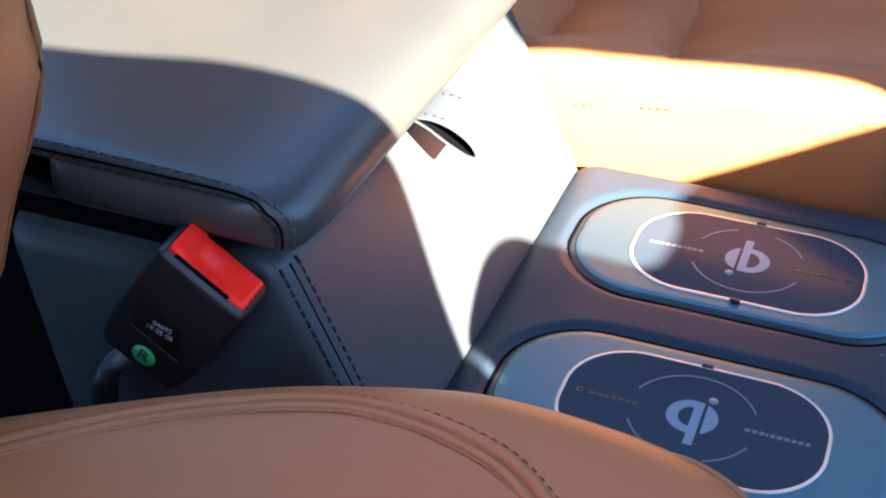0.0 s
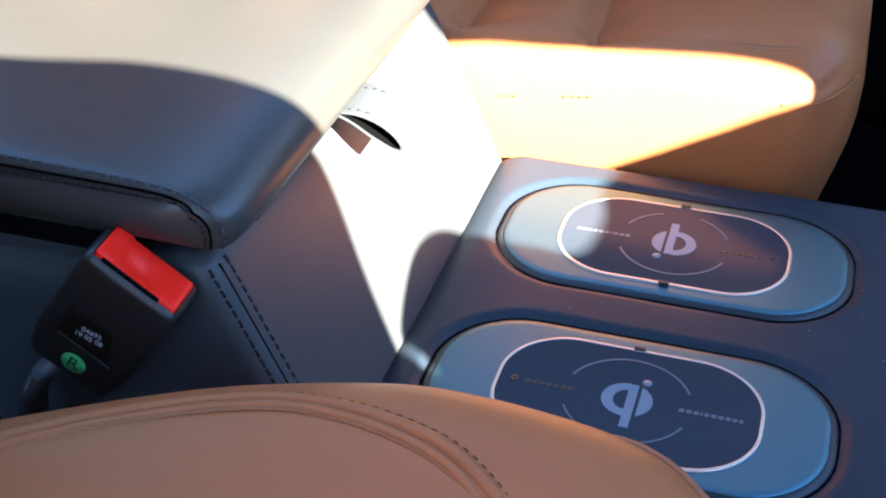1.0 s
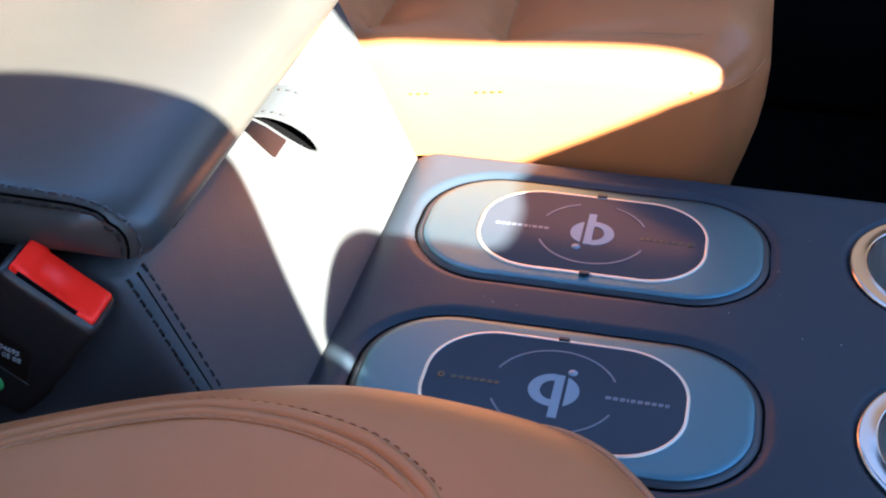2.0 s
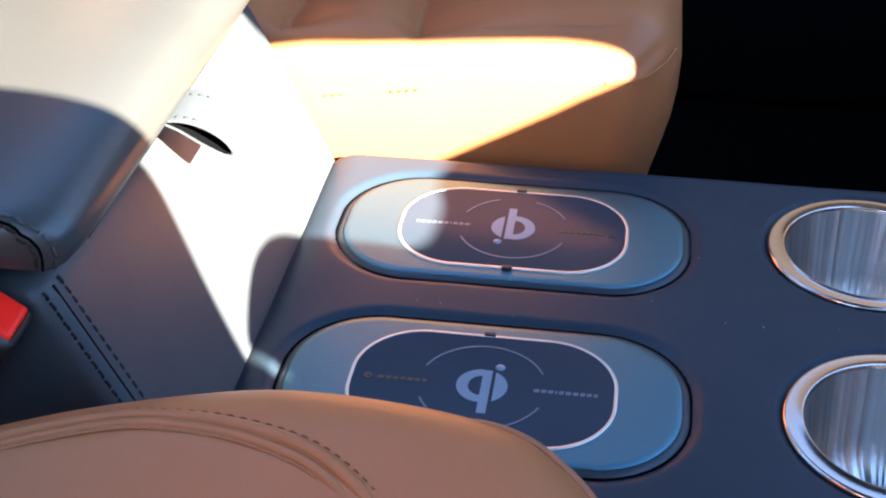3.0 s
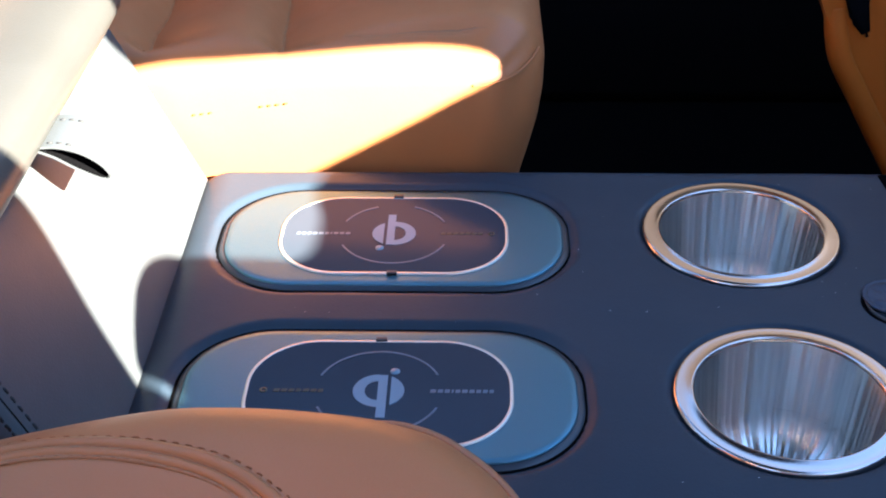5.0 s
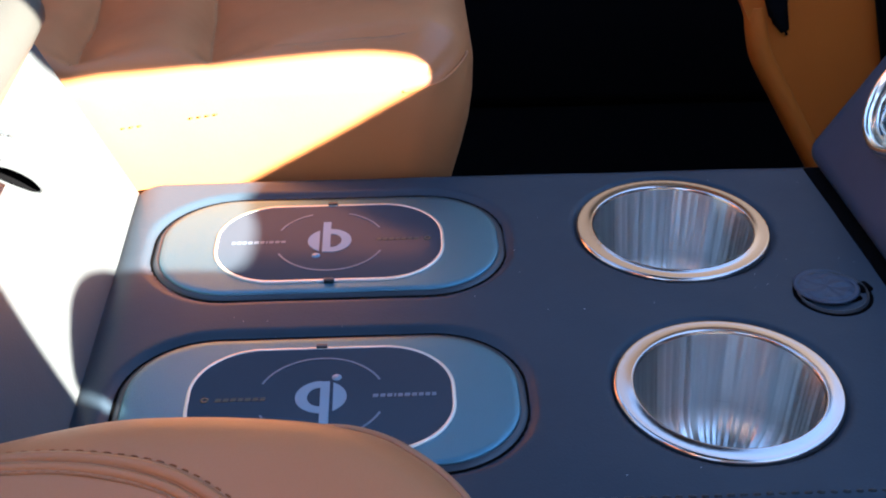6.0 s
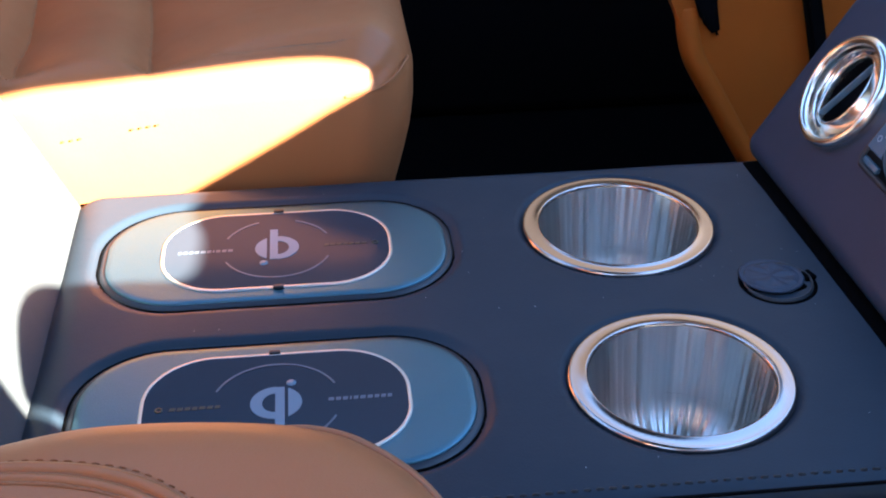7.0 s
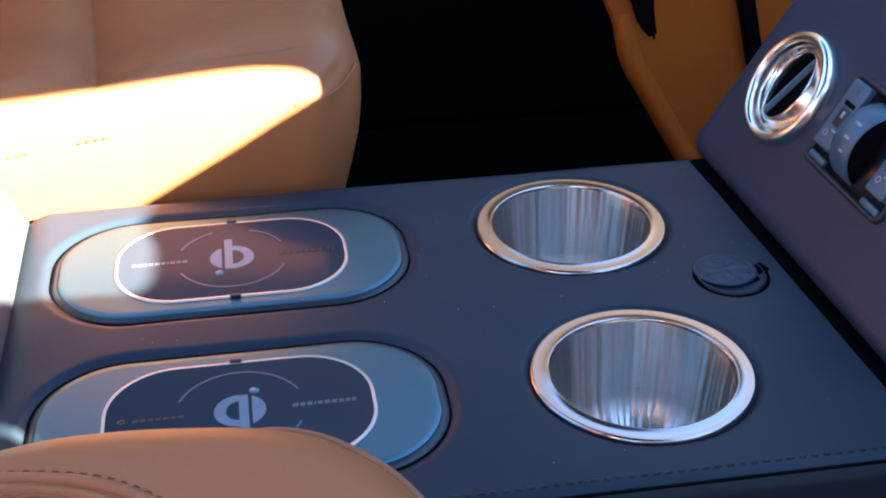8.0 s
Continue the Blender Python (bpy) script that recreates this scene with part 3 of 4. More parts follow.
LID_EDGE = [(-0.0300, 0.0), (-0.0540, 0.0001), (-0.0630, 0.0005), (-0.0668, 0.0013), (-0.0688, 0.0026), (-0.0699, 0.0044), (-0.0704, 0.0062), (-0.0702, 0.0078)]
LID_N = len(LID_PROFILE)


def lid_top():
    far = [(0.160 - y, i) for y, i in LID_EDGE]
    mid = [(y, 0.0) for y in np.linspace(-0.020, 0.180, 20)]
    rows = [lid_ring(y, i) for y, i in reversed(LID_EDGE)] + [lid_ring(y, i) for y, i in mid] + [lid_ring(y, i) for y, i in far]
    rows = [[(x, y, z + (0.0012 * math.sin(math.pi * (y + 0.06) / 0.28) if z > 0.448 else 0) + 0.0004 * noise.noise(Vector((x * 25, y * 25, 1)))) for x, y, z in row] for row in rows]
    bm = bmesh.new()
    grid_faces(bm, rows, close_v=True)
    return bm


def lid_side(y_edge, out):
    """The padded panel below the stitched edge; out is the way it faces along y."""
    ring = [Vector(p) for p in lid_ring(y_edge, 0.0074)[:LID_N]]
    first = max(range(LID_N), key=lambda k: ring[k].x)
    ring = ring[first:]
    tip = ring[0].x
    ring = [a.lerp(b, k / 4) for a, b in zip(ring, ring[1:]) for k in range(4) if a.x > -0.116]
    rows = []
    for k in range(13):
        t = k / 12
        row = []
        for p in ring:
            zb = LID_Z + 0.0004 + 0.012 * (1 - math.sqrt(1 - min(1.0, max(0.0, (-0.102 - p.x) / 0.0145)) ** 2))
            ends = smooth01((tip - p.x + 0.001) / 0.024) * smooth01((p.x + 0.117) / 0.012)
            puff = 0.0044 * math.sin(math.pi * min(1.0, t * 1.02)) ** 0.6 * ends - 0.0006 + 0.0008 * t
            row.append(Vector((p.x, p.y + out * puff, p.z + (zb - p.z) * t)))
        rows.append(row)
    bm = bmesh.new()
    grid_faces(bm, rows)
    return bm


lid = part("lid", lid_top(), ARM_LEATHER, arm, "padded black leather lid")
part("side_panel", lid_side(-0.0700, -1), ARM_LEATHER, lid)
part("side_panel", lid_side(0.2300, 1), ARM_LEATHER, lid)
up = Vector((0.1, -0.6, 0.8)).normalized()
row = [Vector(p) for p in lid_ring(-0.0674, 0.0013)[:LID_N]]
part("lid_stitching", stitches(row, 0.0058, 0.0040, 0.0007, up=up), LID_THREAD, lid)
row = [Vector(p) for p in lid_ring(-0.0708, 0.0066)[:LID_N]]
part("lid_stitching", stitches(row, 0.0058, 0.0040, 0.0007, up=Vector((0, -1, 0.1)).normalized()), BLACK_THREAD, lid)

# Shadow under the lid's front edge, drawn as a near-black tube.
row = [Vector((0.0006, y, LID_Z - 0.0004)) for y in np.linspace(-0.042, 0.202, 40)]
part("lid_edge_shade", tube(row, 0.0010, 8), CARPET_GAP_BLACK, lid, "near-black tube, the shadow under the lid's front edge put into colour")
# Added near-black filler; it hides the hollow and gives the gap its shade.
part("lid_core", rbox((0.285, 0.286, 0.016), 0.004, 1, 2), CARPET_GAP_BLACK, lid, "near-black filler hiding the lid's hollow and darkening the gap", at=pose(-0.166, 0.080, 0.4440))
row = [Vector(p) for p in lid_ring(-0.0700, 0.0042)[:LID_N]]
# The lid groove's darkness is put in as a near-black tube.
part("lid_seam", tube(row, 0.0006, 8), CARPET_GAP_BLACK, lid, "near-black line, darkness of the sewn groove between the stitch rows put into colour")

# ---- pull tab on the lid ----
prof = spline([(0.000, 0, 0.4345), (0.010, 0, 0.4352), (0.020, 0, 0.4328), (0.028, 0, 0.4282), (0.0325, 0, 0.4230), (0.0322, 0, 0.4192), (0.0285, 0, 0.4182),
               (0.018, 0, 0.4232), (0.008, 0, 0.4292), (0.000, 0, 0.4325)], 6)
bm = bmesh.new()
rows = []
for i, p in enumerate(prof):
    d = (prof[min(i + 1, len(prof) - 1)] - prof[max(i - 1, 0)]).normalized()
    nrm = Vector((-d.z, 0, d.x))
    a, b = p + nrm * 0.0005, p - nrm * 0.0005
    back = 0.0018 * smooth01((i / (len(prof) - 1) - 0.42) / 0.2)
    rows.append([(a.x, 0.0525 + back, a.z), (a.x, 0.0850, a.z), (b.x, 0.0850, b.z), (b.x, 0.0525 + back, b.z)])
grid_faces(bm, rows, close_v=True)
tab = part("pull_tab", bm, BOX_LIT_LEATHER, lid, "looped leather pull tab", smooth=False)
# Added near-black strip that puts the loop's inner shade into colour.
bm = bmesh.new()
lining = [p + Vector((-0.0004, 0, 0.0008)) for p in prof[len(prof) // 2 + 3:]]
grid_faces(bm, [[(p.x, 0.0548, p.z), (p.x, 0.0846, p.z), (p.x, 0.0846, p.z + 0.0003), (p.x, 0.0548, p.z + 0.0003)] for p in lining], close_v=True)
part("tab_inner_shade", bm, CARPET_GAP_BLACK, lid, "near-black strip, the shade inside the loop put into colour")
for y in (0.0560, 0.0790):
    part("tab_stitching", stitches([Vector((x, y, 0.4360 - 14 * max(0.0, x - 0.008) ** 2)) for x in np.linspace(0.005, 0.0195, 10)], 0.0042, 0.0024, 0.0005), BLACK_THREAD, lid)

# ---- seat belt buckle ----
ax = Vector((0.8063, 0.0253, -0.5909)).normalized()
az = Vector((0.5914, -0.0367, 0.8055)).normalized()
ay = az.cross(ax).normalized()
ax = ay.cross(az).normalized()
bw, bt, bl = 0.0455, 0.0240, 0.0725
origin = Vector((-0.0311, -0.0930, 0.4250))
frame_m = Matrix((ax, ay, az)).transposed().to_4x4()
frame_m.translation = origin
buckle = thing("belt_buckle", "black plastic seat belt buckle with a red release button", "seat belt buckle", at=frame_m)


def buckle_shape(p):
    s = 1 - 0.20 * smooth01((-0.012 - p.z) / 0.034)
    t = 1 - 0.18 * smooth01((0.010 - p.z) / 0.05)
    return (p.x * s, p.y * t, p.z)


bm = rbox((bw, bt, bl), 0.0042, (8, 3, 14), 4, buckle_shape)
top = [f for f in bm.faces if f.calc_center_median().z > bl / 2 - 0.0003]
bmesh.ops.delete(bm, geom=top, context="FACES")
shell = part("housing", bm, BUCKLE_PLASTIC, buckle, "black plastic housing", at=pose(0, bt / 2, -bl / 2))
part("slot_wall", stacked([(rounded_rect(bw - 0.0060, bt - 0.0060, 0.001, 3), -0.008), (rounded_rect(bw - 0.0060, bt - 0.0060, 0.001, 3), -0.0016),
                           (rounded_rect(bw - 0.0088, bt - 0.0088, 0.001, 3), -0.0016), (rounded_rect(bw - 0.0088, bt - 0.0088, 0.001, 3), -0.008)], cap_top=False),
     BUCKLE_PLASTIC, buckle, at=pose(0, bt / 2, 0.0006), smooth=False)


def button_shape(p):
    # a shallow hollow for the thumb, and the entry slot's lip
    dip = 0.0028 * math.exp(-((p.x) / 0.011) ** 2 - ((p.y + 0.003) / 0.006) ** 2) if p.z > 0 else 0
    return (p.x, p.y, p.z - dip + (0.0012 if p.z > 0 and p.x < -0.011 else 0))


part("release_button", rbox((bw - 0.0062, bt - 0.0048, 0.010), 0.0018, (24, 10, 2), 3, button_shape), RED_PLASTIC, buckle, "glossy red release button",
     at=pose(0.0, bt / 2 + 0.0004, -0.0034))
part("slot_gap", rbox((bw - 0.0180, 0.0006, 0.0026), 0.0002, 1, 1), BLACK_TRIM, buckle, "black latch slot", at=pose(-0.002, 0.0026, 0.0004))
fm = pose(0, 0, 0, 90, 0, 0)
label = part("label_plate", flat_shape([(-0.0105, -0.0095), (0.0150, -0.0085), (0.0095, 0.0085), (-0.0120, 0.0095)], 0, 0.0003), LABEL_BLACK, buckle, "glossy black label",
             at=pose(-0.0028, 0.00035, -0.0380) @ fm, smooth=False)
part("label_print", text_mesh("04695", 0.0037, 0.00005), PRINT_WHITE, label, at=pose(0.0018, 0.0016, 0.0004, 0, 0, 14), smooth=False)
part("label_print", text_mesh("19 05 08", 0.0037, 0.00005), PRINT_WHITE, label, at=pose(0.0020, -0.0022, 0.0004, 0, 0, 14), smooth=False)
part("ridge", rbox((0.026, 0.0012, 0.0010), 0.0004, 1, 2), BUCKLE_PLASTIC, buckle, at=pose(0.0005, 0.0009, -0.0490) @ fm)
sticker = part("sticker", lathe([(0.0058, 0.0), (0.0057, 0.0003), (0.0, 0.0003)], 32), GREEN_STICKER, buckle, "round green sticker with a letter", at=pose(0.0004, 0.0010, -0.0600) @ pose(0, 0, 0, 93, 0, 0))
part("sticker_print", text_mesh("R", 0.0098, 0.00005), PRINT_BLACK, sticker, at=pose(0, 0, 0.0004, 0, 0, 6), smooth=False)
part("stalk", tube([Vector((-0.003, 0.011, -0.066)), Vector((-0.006, 0.011, -0.080)), Vector((-0.008, 0.011, -0.090))], 0.0078, 14, squash=0.6), STALK_GREY, buckle, "grey plastic stalk")
part("sleeve", tube([Vector((-0.008, 0.011, -0.088)), Vector((-0.006, 0.011, -0.105)), Vector((0.010, 0.010, -0.135)), Vector((0.055, 0.007, -0.20)), Vector((0.12, 0.002, -0.29))], 0.0085, 14, squash=0.6),
     RUBBER, buckle, "black sleeve")

# ---- seats ----
near_seat = thing("driver_seat", "tan leather bucket seat with piped seams", "car seat", group="front seats")
outline = spline([(-0.105, -0.193, 0), (-0.078, -0.168, 0), (-0.025, -0.133, 0), (0.022, -0.107, 0), (0.076, -0.090, 0), (0.110, -0.0865, 0), (0.143, -0.0890, 0), (0.172, -0.0960, 0),
                  (0.194, -0.109, 0), (0.216, -0.140, 0), (0.232, -0.20, 0), (0.240, -0.32, 0), (0.232, -0.44, 0), (0.19, -0.515, 0),
                  (0.08, -0.545, 0), (-0.10, -0.54, 0), (-0.22, -0.48, 0), (-0.25, -0.36, 0), (-0.19, -0.25, 0)], 8, closed=True)


def seat_ring(d):
    n = len(outline)
    out = []
    for i, p in enumerate(outline):
        t = (outline[(i + 1) % n] - outline[(i - 1) % n]).normalized()
        nin = Vector((t.y, -t.x, 0))
        out.append(p + nin * min(d, 0.024))
    if d > 0.024:
        c = Vector((0.0, -0.32, 0))
        f = (d - 0.024) / 0.19
        out = [q.lerp(c, f) for q in out]
    return out


CUSH = [(-0.013, 0.06), (-0.0150, 0.20), (-0.0160, 0.30), (-0.0150, 0.345), (-0.0120, 0.372), (-0.0070, 0.389), (0.0, 0.400), (0.006, 0.4048), (0.012, 0.4082), (0.020, 0.4112),
        (0.030, 0.4130), (0.042, 0.4135), (0.058, 0.4120), (0.080, 0.4080), (0.11, 0.4030), (0.15, 0.3985), (0.195, 0.3970)]
bm = bmesh.new()
vs = grid_faces(bm, [[(p.x, p.y, z + 0.0012 * noise.noise(Vector((p.x * 14, p.y * 14, z * 10)))) for p in seat_ring(d)] for d, z in CUSH], close_v=True)
bm.faces.new(vs[-1])
part("cushion", bm, TAN_LEATHER, near_seat, "smooth tan leather cushion with a rounded shoulder")


def cushion_z(x, y):
    p = Vector((x, y, 0))
    d = min((p - q).length for q in outline)
    for (d0, z0), (d1, z1) in zip(CUSH, CUSH[1:]):
        if d0 <= d <= d1:
            return z0 + (z1 - z0) * (d - d0) / (d1 - d0)
    return CUSH[-1][1]


seam = spline([(-0.100, -0.232, 0), (-0.060, -0.191, 0), (-0.014, -0.152, 0), (0.033, -0.127, 0), (0.066, -0.1225, 0), (0.102, -0.1290, 0), (0.126, -0.1425, 0), (0.145, -0.166, 0), (0.152, -0.205, 0),
               (0.153, -0.30, 0), (0.145, -0.42, 0)], 10)


def beside_seam(off, lift):
    """The seam's line, moved across it and laid on the cushion."""
    line = []
    for i, p in enumerate(seam):
        t = (seam[min(i + 1, len(seam) - 1)] - seam[max(i - 1, 0)]).normalized()
        q = p + Vector((t.y, -t.x, 0)) * off
        line.append(Vector((q.x, q.y, cushion_z(q.x, q.y) + lift)))
    return line


for off, r in ((0.0, 0.0029), (0.0054, 0.0024)):
    part("seam_piping", tube(beside_seam(off, 0.0002), r, 10, squash=0.7), TAN_LEATHER, near_seat)
# Groove darkness beside the piping, put in as darker tan tubes.
for off, r in ((-0.0030, 0.0006), (0.0027, 0.0006), (0.0081, 0.0008)):
    part("seam_groove", tube(beside_seam(off, 0.0004), r, 6), TAN_SEAM_SHADE, near_seat, "darker tan line, the sewn groove's darkness put into colour")
for off, lift in ((-0.0038, 0.0008), (0.0082, 0.0008)):
    part("seam_stitching", stitches(beside_seam(off, lift), 0.0050, 0.0026, 0.00038), TAN_THREAD, near_seat)
edge = [p for p in seat_ring(0.0005) if p.y > -0.30 and p.x > 0.14]
edge.sort(key=lambda p: math.atan2(p.y + 0.30, p.x - 0.05), reverse=True)
part("edge_piping", tube([Vector((p.x, p.y, 0.4001 - 0.006 * (1 - smooth01((p.x - 0.142) / 0.035)))) for p in edge], 0.0018, 8), TAN_SEAM_SHADE, near_seat, "darker tan edge piping")


def back_lean(z):
    """How far the bolster's front stands back at height z."""
    return 0.006 * math.sin((z - 0.686) * 9) - 0.034 * smooth01((0.561 - z) / 0.10) - 0.0035 - 1.6 * max(0.0, min(0.2, z - 0.50)) ** 2


def near_back(p):
    return (p.x + (back_lean(p.z + 0.686) if p.x > 0 else 0), p.y, p.z)


part("backrest", rbox((0.20, 0.49, 0.56), 0.078, (3, 10, 14), 8, near_back), TAN_LEATHER, near_seat, at=pose(-0.1215, -0.354, 0.686))
line = []
for k in range(34):
    z = 0.445 + 0.012 * k
    low = max(0.0, 0.484 - z)
    line.append(Vector((-0.0995 + math.sqrt(0.078 ** 2 - 0.037 ** 2 - low * low) + back_lean(z), -0.150, z)))
part("back_piping", tube(line, 0.0012, 8), TAN_SEAM_SHADE, near_seat)

far_seat = thing("passenger_seat", "tan leather bucket seat with pleated cushion, partly in hard sunlight", "car seat", group="front seats")
FX, FY, FZ = 0.62, 0.50, 0.36
F_AT = Vector((0.239 - FX / 2, 0.252 + FY / 2, 0.400 - FZ / 2))


def far_cushion(p):
    w = p + F_AT
    x, y, z = w
    if z > 0.33:
        k = smooth01((z - 0.36) / 0.03)
        # bolster slopes down towards the middle; transverse pleats; seam along the bolster
        z -= k * 0.018 * smooth01((y - 0.285) / 0.12)
        deep = 0.0
        for c in (0.0815, 0.000, -0.082, -0.164):
            g = x - c + 0.09 * (y - 0.27)
            deep += math.exp(-g / 0.045) if g > 0 else math.exp(g / 0.012)
        z -= k * 0.0250 * (deep - 0.25) * smooth01((y - 0.254) / 0.028)
        if x > 0.10:
            z -= k * 0.0035 * math.exp(-abs(y - 0.2705 + 0.02 * (x - 0.16)) / 0.0030) * smooth01((0.212 - x) / 0.02) * smooth01((x - 0.12) / 0.03)
    # the side bulges above and tucks in below
    if y < 0.30:
        y -= 0.004 * math.exp(-((z - 0.35) / 0.03) ** 2)
        y += 0.010 * smooth01((0.33 - z) / 0.10)
    k = smooth01((x - 0.06) / 0.17)
    x += k * (0.003 * math.exp(-((z - 0.365) / 0.03) ** 2) - 0.016 * smooth01((0.345 - z) / 0.09) - 0.010 * smooth01((0.30 - y) / 0.05))
    z += 0.0012 * noise.noise(Vector((x * 12, y * 12, z * 12)))
    if x > 0.17 and y < 0.33:
        # leather puckered round the front corner
        y -= 0.0009 * math.sin((z - 0.6 * x) * 420) * math.exp(-((z - 0.372) / 0.016) ** 2) * smooth01((x - 0.19) / 0.03)
    return Vector((x, y, z)) - F_AT


part("cushion", rbox((FX, FY, FZ), 0.030, (330, 150, 16), 16, far_cushion), TAN_LEATHER, far_seat, "pleated tan leather cushion", at=Matrix.Translation(F_AT))


def on_cushion(x, y):
    """A point of the cushion's top."""
    low = max(0.0, 0.282 - y)
    return far_cushion(Vector((x, y, 0.370 + math.sqrt(0.030 ** 2 - low * low))) - F_AT) + F_AT


# Shade in the pleat folds is put in as darker tan tubes.
for c in (0.0815, 0.000, -0.082):
    line = [on_cushion(c - 0.09 * (y - 0.27), y) + Vector((0, 0, 0.0003)) for y in np.linspace(0.2625, 0.70, 90)]
    part("pleat_shade_seam", tube(line, 0.0008, 6), TAN_SEAM_SHADE, far_seat, "darker tan seam line carrying the shade of the fold between the pleats")
# The bolster crease's shade, put in as a tapered darker strip.
bm = bmesh.new()
rows = []
for k in range(31):
    x = 0.122 + 0.090 * k / 30
    y = 0.2705 - 0.02 * (x - 0.16)
    w = 0.0013 * math.sin(math.pi * min(1.0, k / 30 * 0.7 + 0.02 + (0.28 if k > 27 else 0)))
    a, b = on_cushion(x, y - w / 2), on_cushion(x, y + w / 2)
    rows.append([a + Vector((0, 0, 0.0004)), b + Vector((0, 0, 0.0004)), b - Vector((0, 0, 0.002)), a - Vector((0, 0, 0.002))])
grid_faces(bm, rows, close_v=True)
part("bolster_shade_seam", bm, TAN_SEAM_SHADE, far_seat, "darker tan strip carrying the shade of the sewn crease along the bolster")
line = [Vector((x, 0.2472, 0.360 + 0.14 * (x - 0.083))) for x in np.linspace(-0.03, 0.105, 60)]
for span in (line[25:33], line[43:52]):
    part("side_stitching", stitches(span, 0.0050, 0.0018, 0.0006, up=Vector((0, -1, 0))), TAN_THREAD, far_seat)
corner = []
for a in np.linspace(-0.10, 1.5, 50):
    flat = min(0.0, a) * 0.05
    b = max(0.0, a)
    p = Vector((0.209 + 0.0303 * math.sin(b) + flat, 0.282 - 0.0303 * math.cos(b), 0.371 + 0.006 * b))
    corner.append(far_cushion(p - F_AT) + F_AT)
part("corner_seam", tube(corner, 0.0008, 6), TAN_LEATHER, far_seat, "sewn seam round the cushion's front corner")
part("backrest", rbox((0.18, 0.50, 0.62), 0.06, (3, 8, 10), 6), TAN_LEATHER, far_seat, at=pose(-0.33, 0.505, 0.68, 0, -12, 0))

# ---- dashboard panel ----
e1 = Vector((0.073, -1.0, 0.0)).normalized()
e2 = Vector((0.508, 0.037, 0.861))
e2 = (e2 - e1 * e1.dot(e2)).normalized()
en = e1.cross(e2).normalized()
if en.x > 0:
    en = -en
D = Matrix((e1, en.cross(e1), en)).transposed().to_4x4()
D.translation = Vector((0.446, 0.232, 0.325))
dash = thing("dash_panel", "dark leather-covered lower dashboard panel", "dashboard", at=D)
panel_bm = rbox((0.40, 0.30, 0.07), 0.011, (80, 60, 2), 6, lambda p: (p.x + 0.064 * max(0.0, p.y + 0.14) * smooth01((-p.x - 0.17) / 0.025), p.y, p.z))
hole = [f for f in panel_bm.faces if f.calc_center_median().z > 0.034 and math.hypot(f.calc_center_median().x + 0.1352, f.calc_center_median().y + 0.079) < 0.0265]
bmesh.ops.delete(panel_bm, geom=hole, context="FACES")
part("panel", panel_bm, DASH_LEATHER, dash, at=pose(-0.022 + 0.20, -0.003 + 0.15, -0.035))
# Black filler that puts the shade under the panel into colour.
part("gap_shade_block", rbox((0.36, 0.05, 0.03), 0.004, 2, 3), BLACK_TRIM, dash, "black block, the shade in the gap under the panel put into colour", at=pose(-0.012 + 0.18, 0.022, -0.024))

# Near-black strip laid where the panel's lower edge shades the console.
strip_at = Matrix((e1, Vector((0, 0, 1)).cross(e1), Vector((0, 0, 1)))).transposed().to_4x4()
strip_at.translation = Vector((0.4465, 0.232, H - 0.0022)) + e1 * 0.177
part("gap_shade_strip", rbox((0.36, 0.012, 0.006), 0.001, 1, 2), CARPET_GAP_BLACK, dash, "near-black strip, the shade in the gap along the console put into colour", at=D.inverted() @ strip_at)

vent = thing("air_vent", "round chrome-ringed air vent with a single vane", "air vent", at=D @ pose(0.0428, 0.0680, 0.0))
part("ring", lathe([(0.0352, -0.002), (0.0352, 0.0030), (0.0342, 0.0062), (0.0322, 0.0080), (0.0302, 0.0077), (0.0288, 0.0060), (0.0282, 0.0040), (0.0279, 0.0016), (0.0270, 0.0000), (0.0257, -0.0008), (0.0250, -0.006)], 72),
     CHROME, vent, "polished chrome ring")
# the ball inside is turned aside about its vane
turn = pose(0, 0, -0.0120) @ Matrix.Rotation(radians(-13), 4, Vector((math.cos(radians(69)), math.sin(radians(69)), 0)))
globe = [(0.0278 * math.cos(a), 0.0278 * math.sin(a)) for a in np.linspace(radians(-12), radians(30), 12)]
ball = part("ball", lathe(globe + [(0.0236, 0.0148), (0.0229, 0.0153), (0.0222, 0.0149), (0.0218, 0.0136), (0.0217, 0.002)], 72), CHROME, vent, "swivelled chrome ball", at=turn)
part("well", lathe([(0.0219, 0.0130), (0.0214, 0.0020), (0.0, 0.0010)], 48), BLACK_TRIM, ball, "black vent opening")
part("vane", rbox((0.0432, 0.0013, 0.004), 0.0005, 1, 2), PAD_SYMBOL, ball, "thin grey vane", at=pose(0, 0, 0.0132, 0, 0, 69))

sw = thing("switch_panel", "dark switch panel with a thumb wheel and rocker buttons", "switch panel", at=D @ pose(0.1280, 0.0725, 0.0))
oi = lambda d: rounded_rect(0.0840 - 2 * d, 0.0560 - 2 * d, 0.006 - d * 0.6, 8)  # noqa: E731
part("frame", stacked([(oi(0), -0.003), (oi(0), 0.0016), (oi(0.0010), 0.0026), (oi(0.0026), 0.0022), (oi(0.0032), 0.0004), (oi(0.0034), -0.003)], cap_top=False), RUBBER, sw, "black frame")
part("back_plate", flat_shape(oi(0.0030), -0.003, 0.0003), LABEL_BLACK, sw)
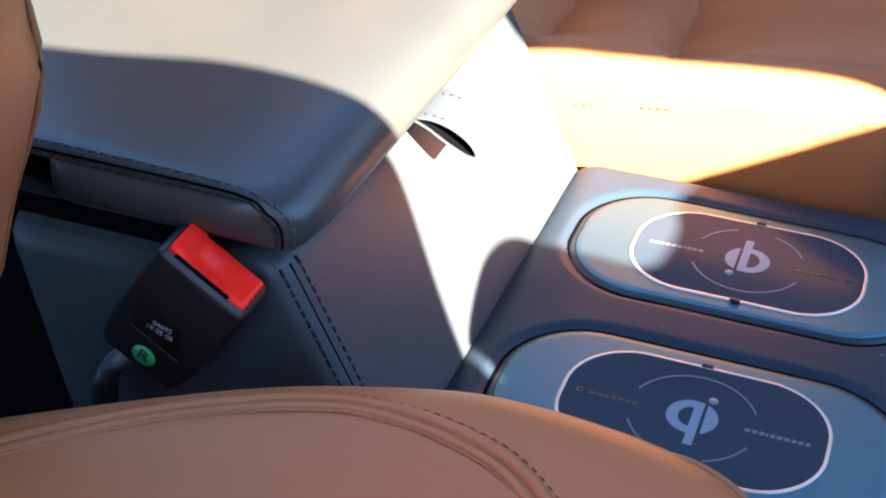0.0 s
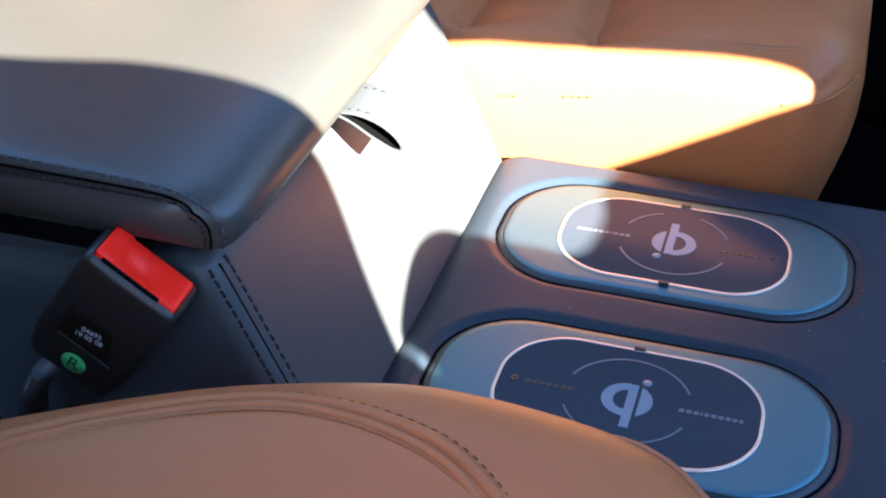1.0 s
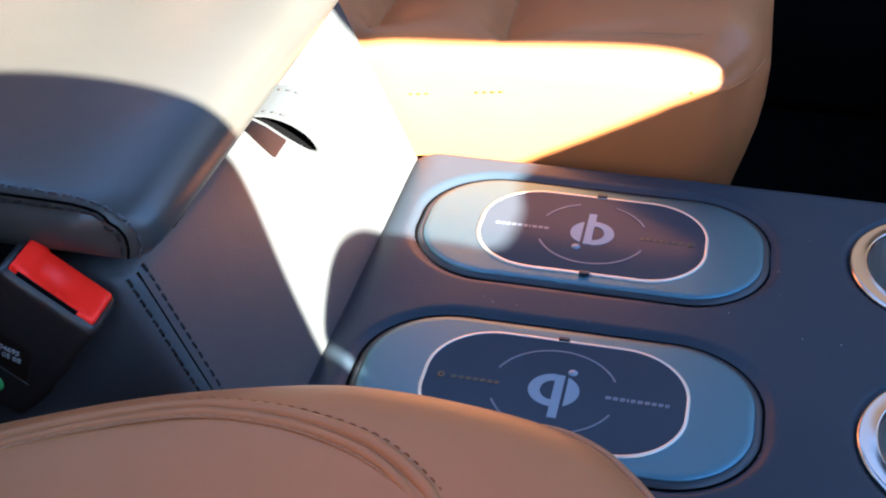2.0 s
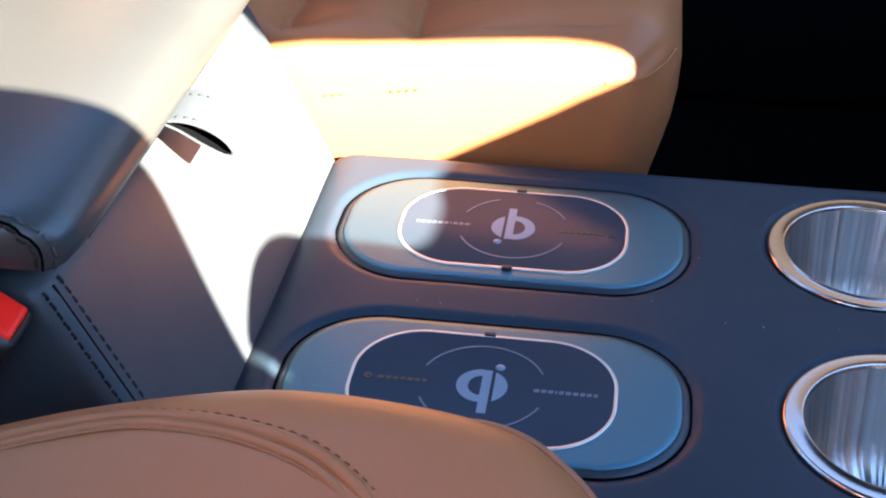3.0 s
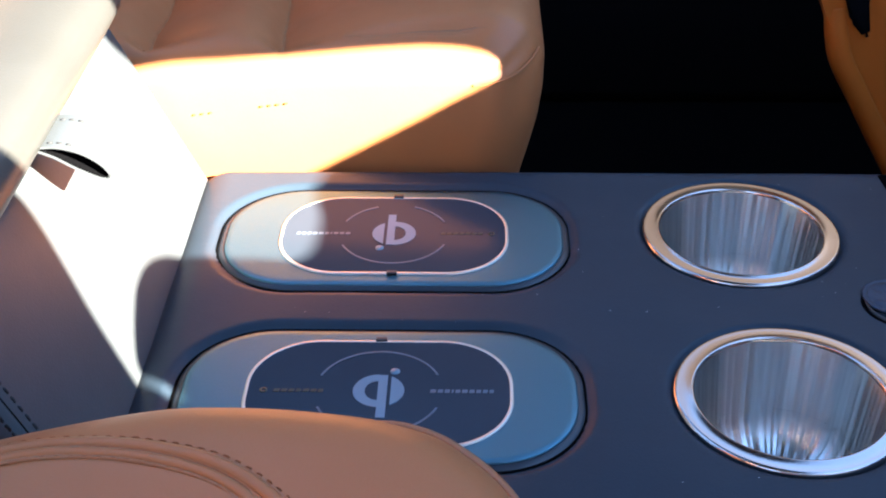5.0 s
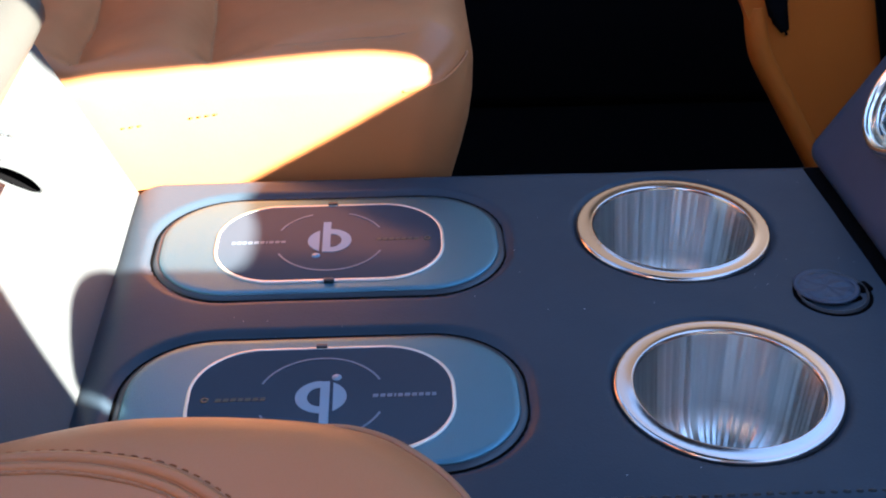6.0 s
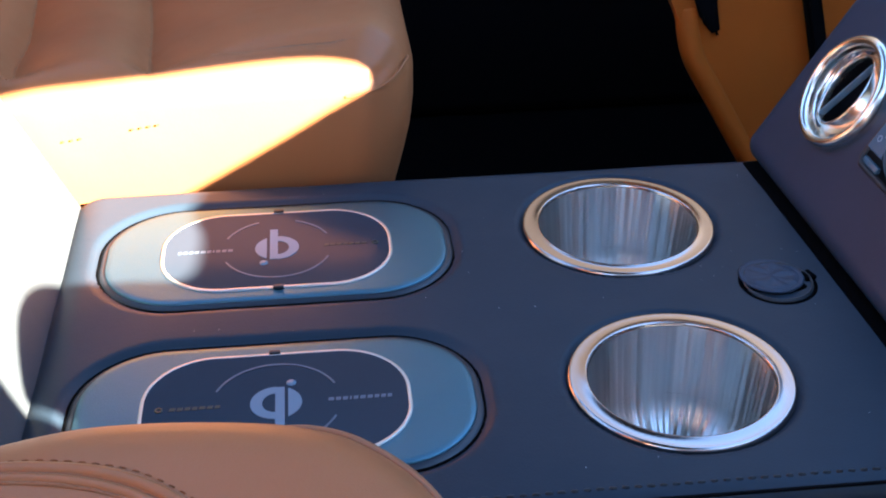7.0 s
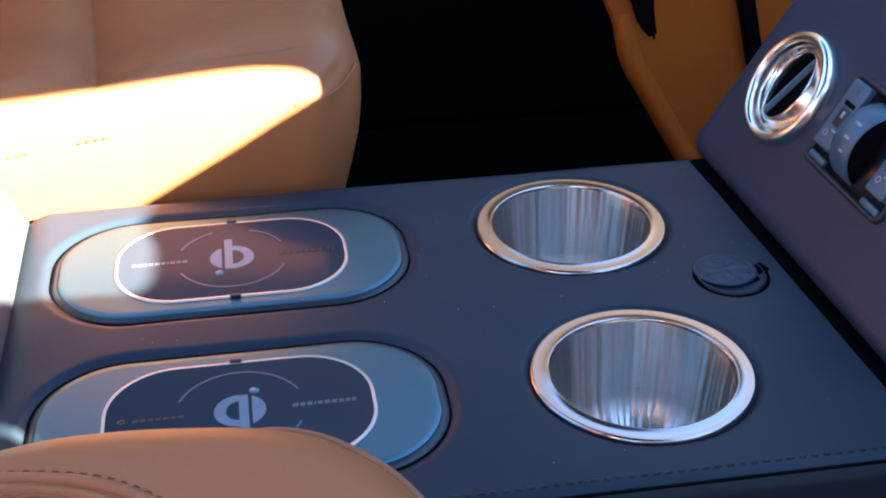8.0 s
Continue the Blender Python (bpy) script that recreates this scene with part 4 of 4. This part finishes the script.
for x in (-0.0290, 0.0290):
    b = part("button", rbox((0.0168, 0.0410, 0.006), 0.0016, 3, 3, lambda p: (p.x, p.y, p.z + 4.0 * max(0.0, -p.y - 0.008) ** 2)), SWITCH_BLUE, sw, "satin blue-grey rocker button", at=pose(x, 0.0040, 0.0018))
    part("window", rbox((0.0085, 0.0110, 0.0010), 0.0004, 1, 1), RUBBER, b, "dark window", at=pose(0.0015, -0.0015, 0.0030))
    part("slot", rbox((0.0100, 0.0028, 0.0014), 0.0006, 1, 2), BLACK_TRIM, b, "black slot", at=pose(0.0015, 0.0068, 0.0030))
    part("icon", bar(-0.0012, 0.0012, -0.0020, 0.0020, 0, 0.0003), SYMBOL_GREY, b, at=pose(0.0018, 0.0005, 0.0035))
    part("icon", band(0.0013, 0.0020, 0, 360, 0, 0.0002, 14), SYMBOL_GREY, b, at=pose(-0.0025, -0.0125, 0.0033))
    part("icon", bar(-0.0022, 0.0022, -0.0006, 0.0006, 0, 0.0002), SYMBOL_GREY, b, at=pose(0.0025, -0.0095, 0.0031))
    part("icon", band(0.0010, 0.0017, 0, 360, 0, 0.0002, 14), PAD_ETCH, b, at=pose(0.0005, 0.0145, 0.0031))
    part("lip", rbox((0.0170, 0.0042, 0.004), 0.0012, 2, 2), SWITCH_BLUE, sw, at=pose(x, -0.0228, 0.0004))
bm = bmesh.new()
rows = []
for x, r in ((-0.0096, 0.0205), (-0.0093, 0.0228), (-0.0083, 0.0236), (0.0083, 0.0236), (0.0093, 0.0228), (0.0096, 0.0205)):
    rows.append([(x, r * math.cos(a), r * math.sin(a)) for a in np.linspace(0, 2 * math.pi, 64, endpoint=False)])
vs = grid_faces(bm, rows, close_v=True)
bm.faces.new(vs[0]), bm.faces.new(vs[-1])
part("wheel_side", lathe([(0.0226, 0.0), (0.0220, 0.0004), (0.0, 0.0004)], 48), BLACK_TRIM, sw, "black side of the thumb wheel", at=pose(0.0069, 0, -0.008) @ pose(0, 0, 0, 0, 90, 0))
wheel = part("thumb_wheel", bm, SWITCH_BLUE, sw, "satin grey thumb wheel", at=pose(-0.0028, 0, -0.008))
for a, w in ((112, 0.004), (92, 0.005), (70, 0.006)):
    part("icon", bar(-w / 2, w / 2, -0.0008, 0.0008, 0, 0.0002), SYMBOL_GREY, wheel, at=pose(0, 0, 0, a - 90, 0, 0) @ pose(0.002, 0, 0.0236))

# ---- far footwell ----


def slab(poly, y0, y1):
    bm = bmesh.new()
    a = [bm.verts.new((x, y0, z)) for x, z in poly]
    b = [bm.verts.new((x, y1, z)) for x, z in poly]
    bm.faces.new(a), bm.faces.new(list(reversed(b)))
    n = len(poly)
    for i in range(n):
        bm.faces.new((a[i], b[i], b[(i + 1) % n], a[(i + 1) % n]))
    bmesh.ops.bevel(bm, geom=bm.edges[:], offset=0.004, segments=2, affect="EDGES")
    return bm


kick = thing("door_panel", "tan leather door panel beside the dark footwell", "door panel")
part("panel", slab([(0.464, 0.50), (0.472, 0.33), (0.486, 0.289), (0.499, 0.262), (0.512, 0.222), (0.534, 0.184), (0.566, 0.129), (0.61, 0.06), (0.65, 0.0), (1.20, 0.0), (1.20, 0.50)], 0.604, 0.634), TAN_DOOR, kick, smooth=False)
roll = spline([(0.5065, 0.613, 0.272), (0.5085, 0.610, 0.252), (0.5155, 0.608, 0.226), (0.5365, 0.608, 0.189), (0.5680, 0.608, 0.135), (0.61, 0.608, 0.065), (0.65, 0.608, 0.0)], 10)
part("edge_roll", tube(roll, 0.0105, 16), TAN_DOOR, kick, "padded tan roll along the edge")
part("slot", slab([(0.478, 0.36), (0.520, 0.36), (0.5290, 0.286), (0.5360, 0.249), (0.5310, 0.247), (0.5170, 0.262), (0.508, 0.287)], 0.5985, 0.612), BLACK_TRIM, kick, "flat black slab standing proud where the panel has a dark notch", smooth=False)
strap = thing("door_strap", "black strap hanging on the door panel", "strap")
part("strap", slab([(0.560, 0.46), (0.576, 0.46), (0.637, 0.215), (0.621, 0.215)], 0.590, 0.6035), BLACK_TRIM, strap, smooth=False)


# ---- dust on the console ----
random.seed(11)
bm = bmesh.new()
made = 0
while made < 34:
    x, y = random.uniform(0.06, 0.44), random.uniform(-0.045, 0.225)
    if any(math.hypot(x - CUP_X, y - c) < CUP_R + 0.003 for c in CUP_Y) or abs(pad_gap(x, y)) < 0.003 or math.hypot(x - 0.4195, y - 0.10) < 0.025:
        continue
    z = H + 0.0003 if pad_gap(x, y) < 0 else console_height(x, y) + 0.0001
    if pad_gap(x, y) < -0.006:
        continue
    rr_, a0 = random.uniform(0.00015, 0.00035), random.uniform(0, 6.28)
    ring = [bm.verts.new((x + rr_ * random.uniform(0.6, 1.3) * math.cos(a0 + k * 1.257), y + rr_ * random.uniform(0.6, 1.3) * math.sin(a0 + k * 1.257), z)) for k in range(5)]
    peak = bm.verts.new((x, y, z + rr_ * 0.6))
    for k in range(5):
        bm.faces.new((ring[k], ring[(k + 1) % 5], peak))
    made += 1
tagged(part("dust", bm, PRINT_WHITE, smooth=False), "few pale dust specks lying on the black console", "dust", kind="stuff")
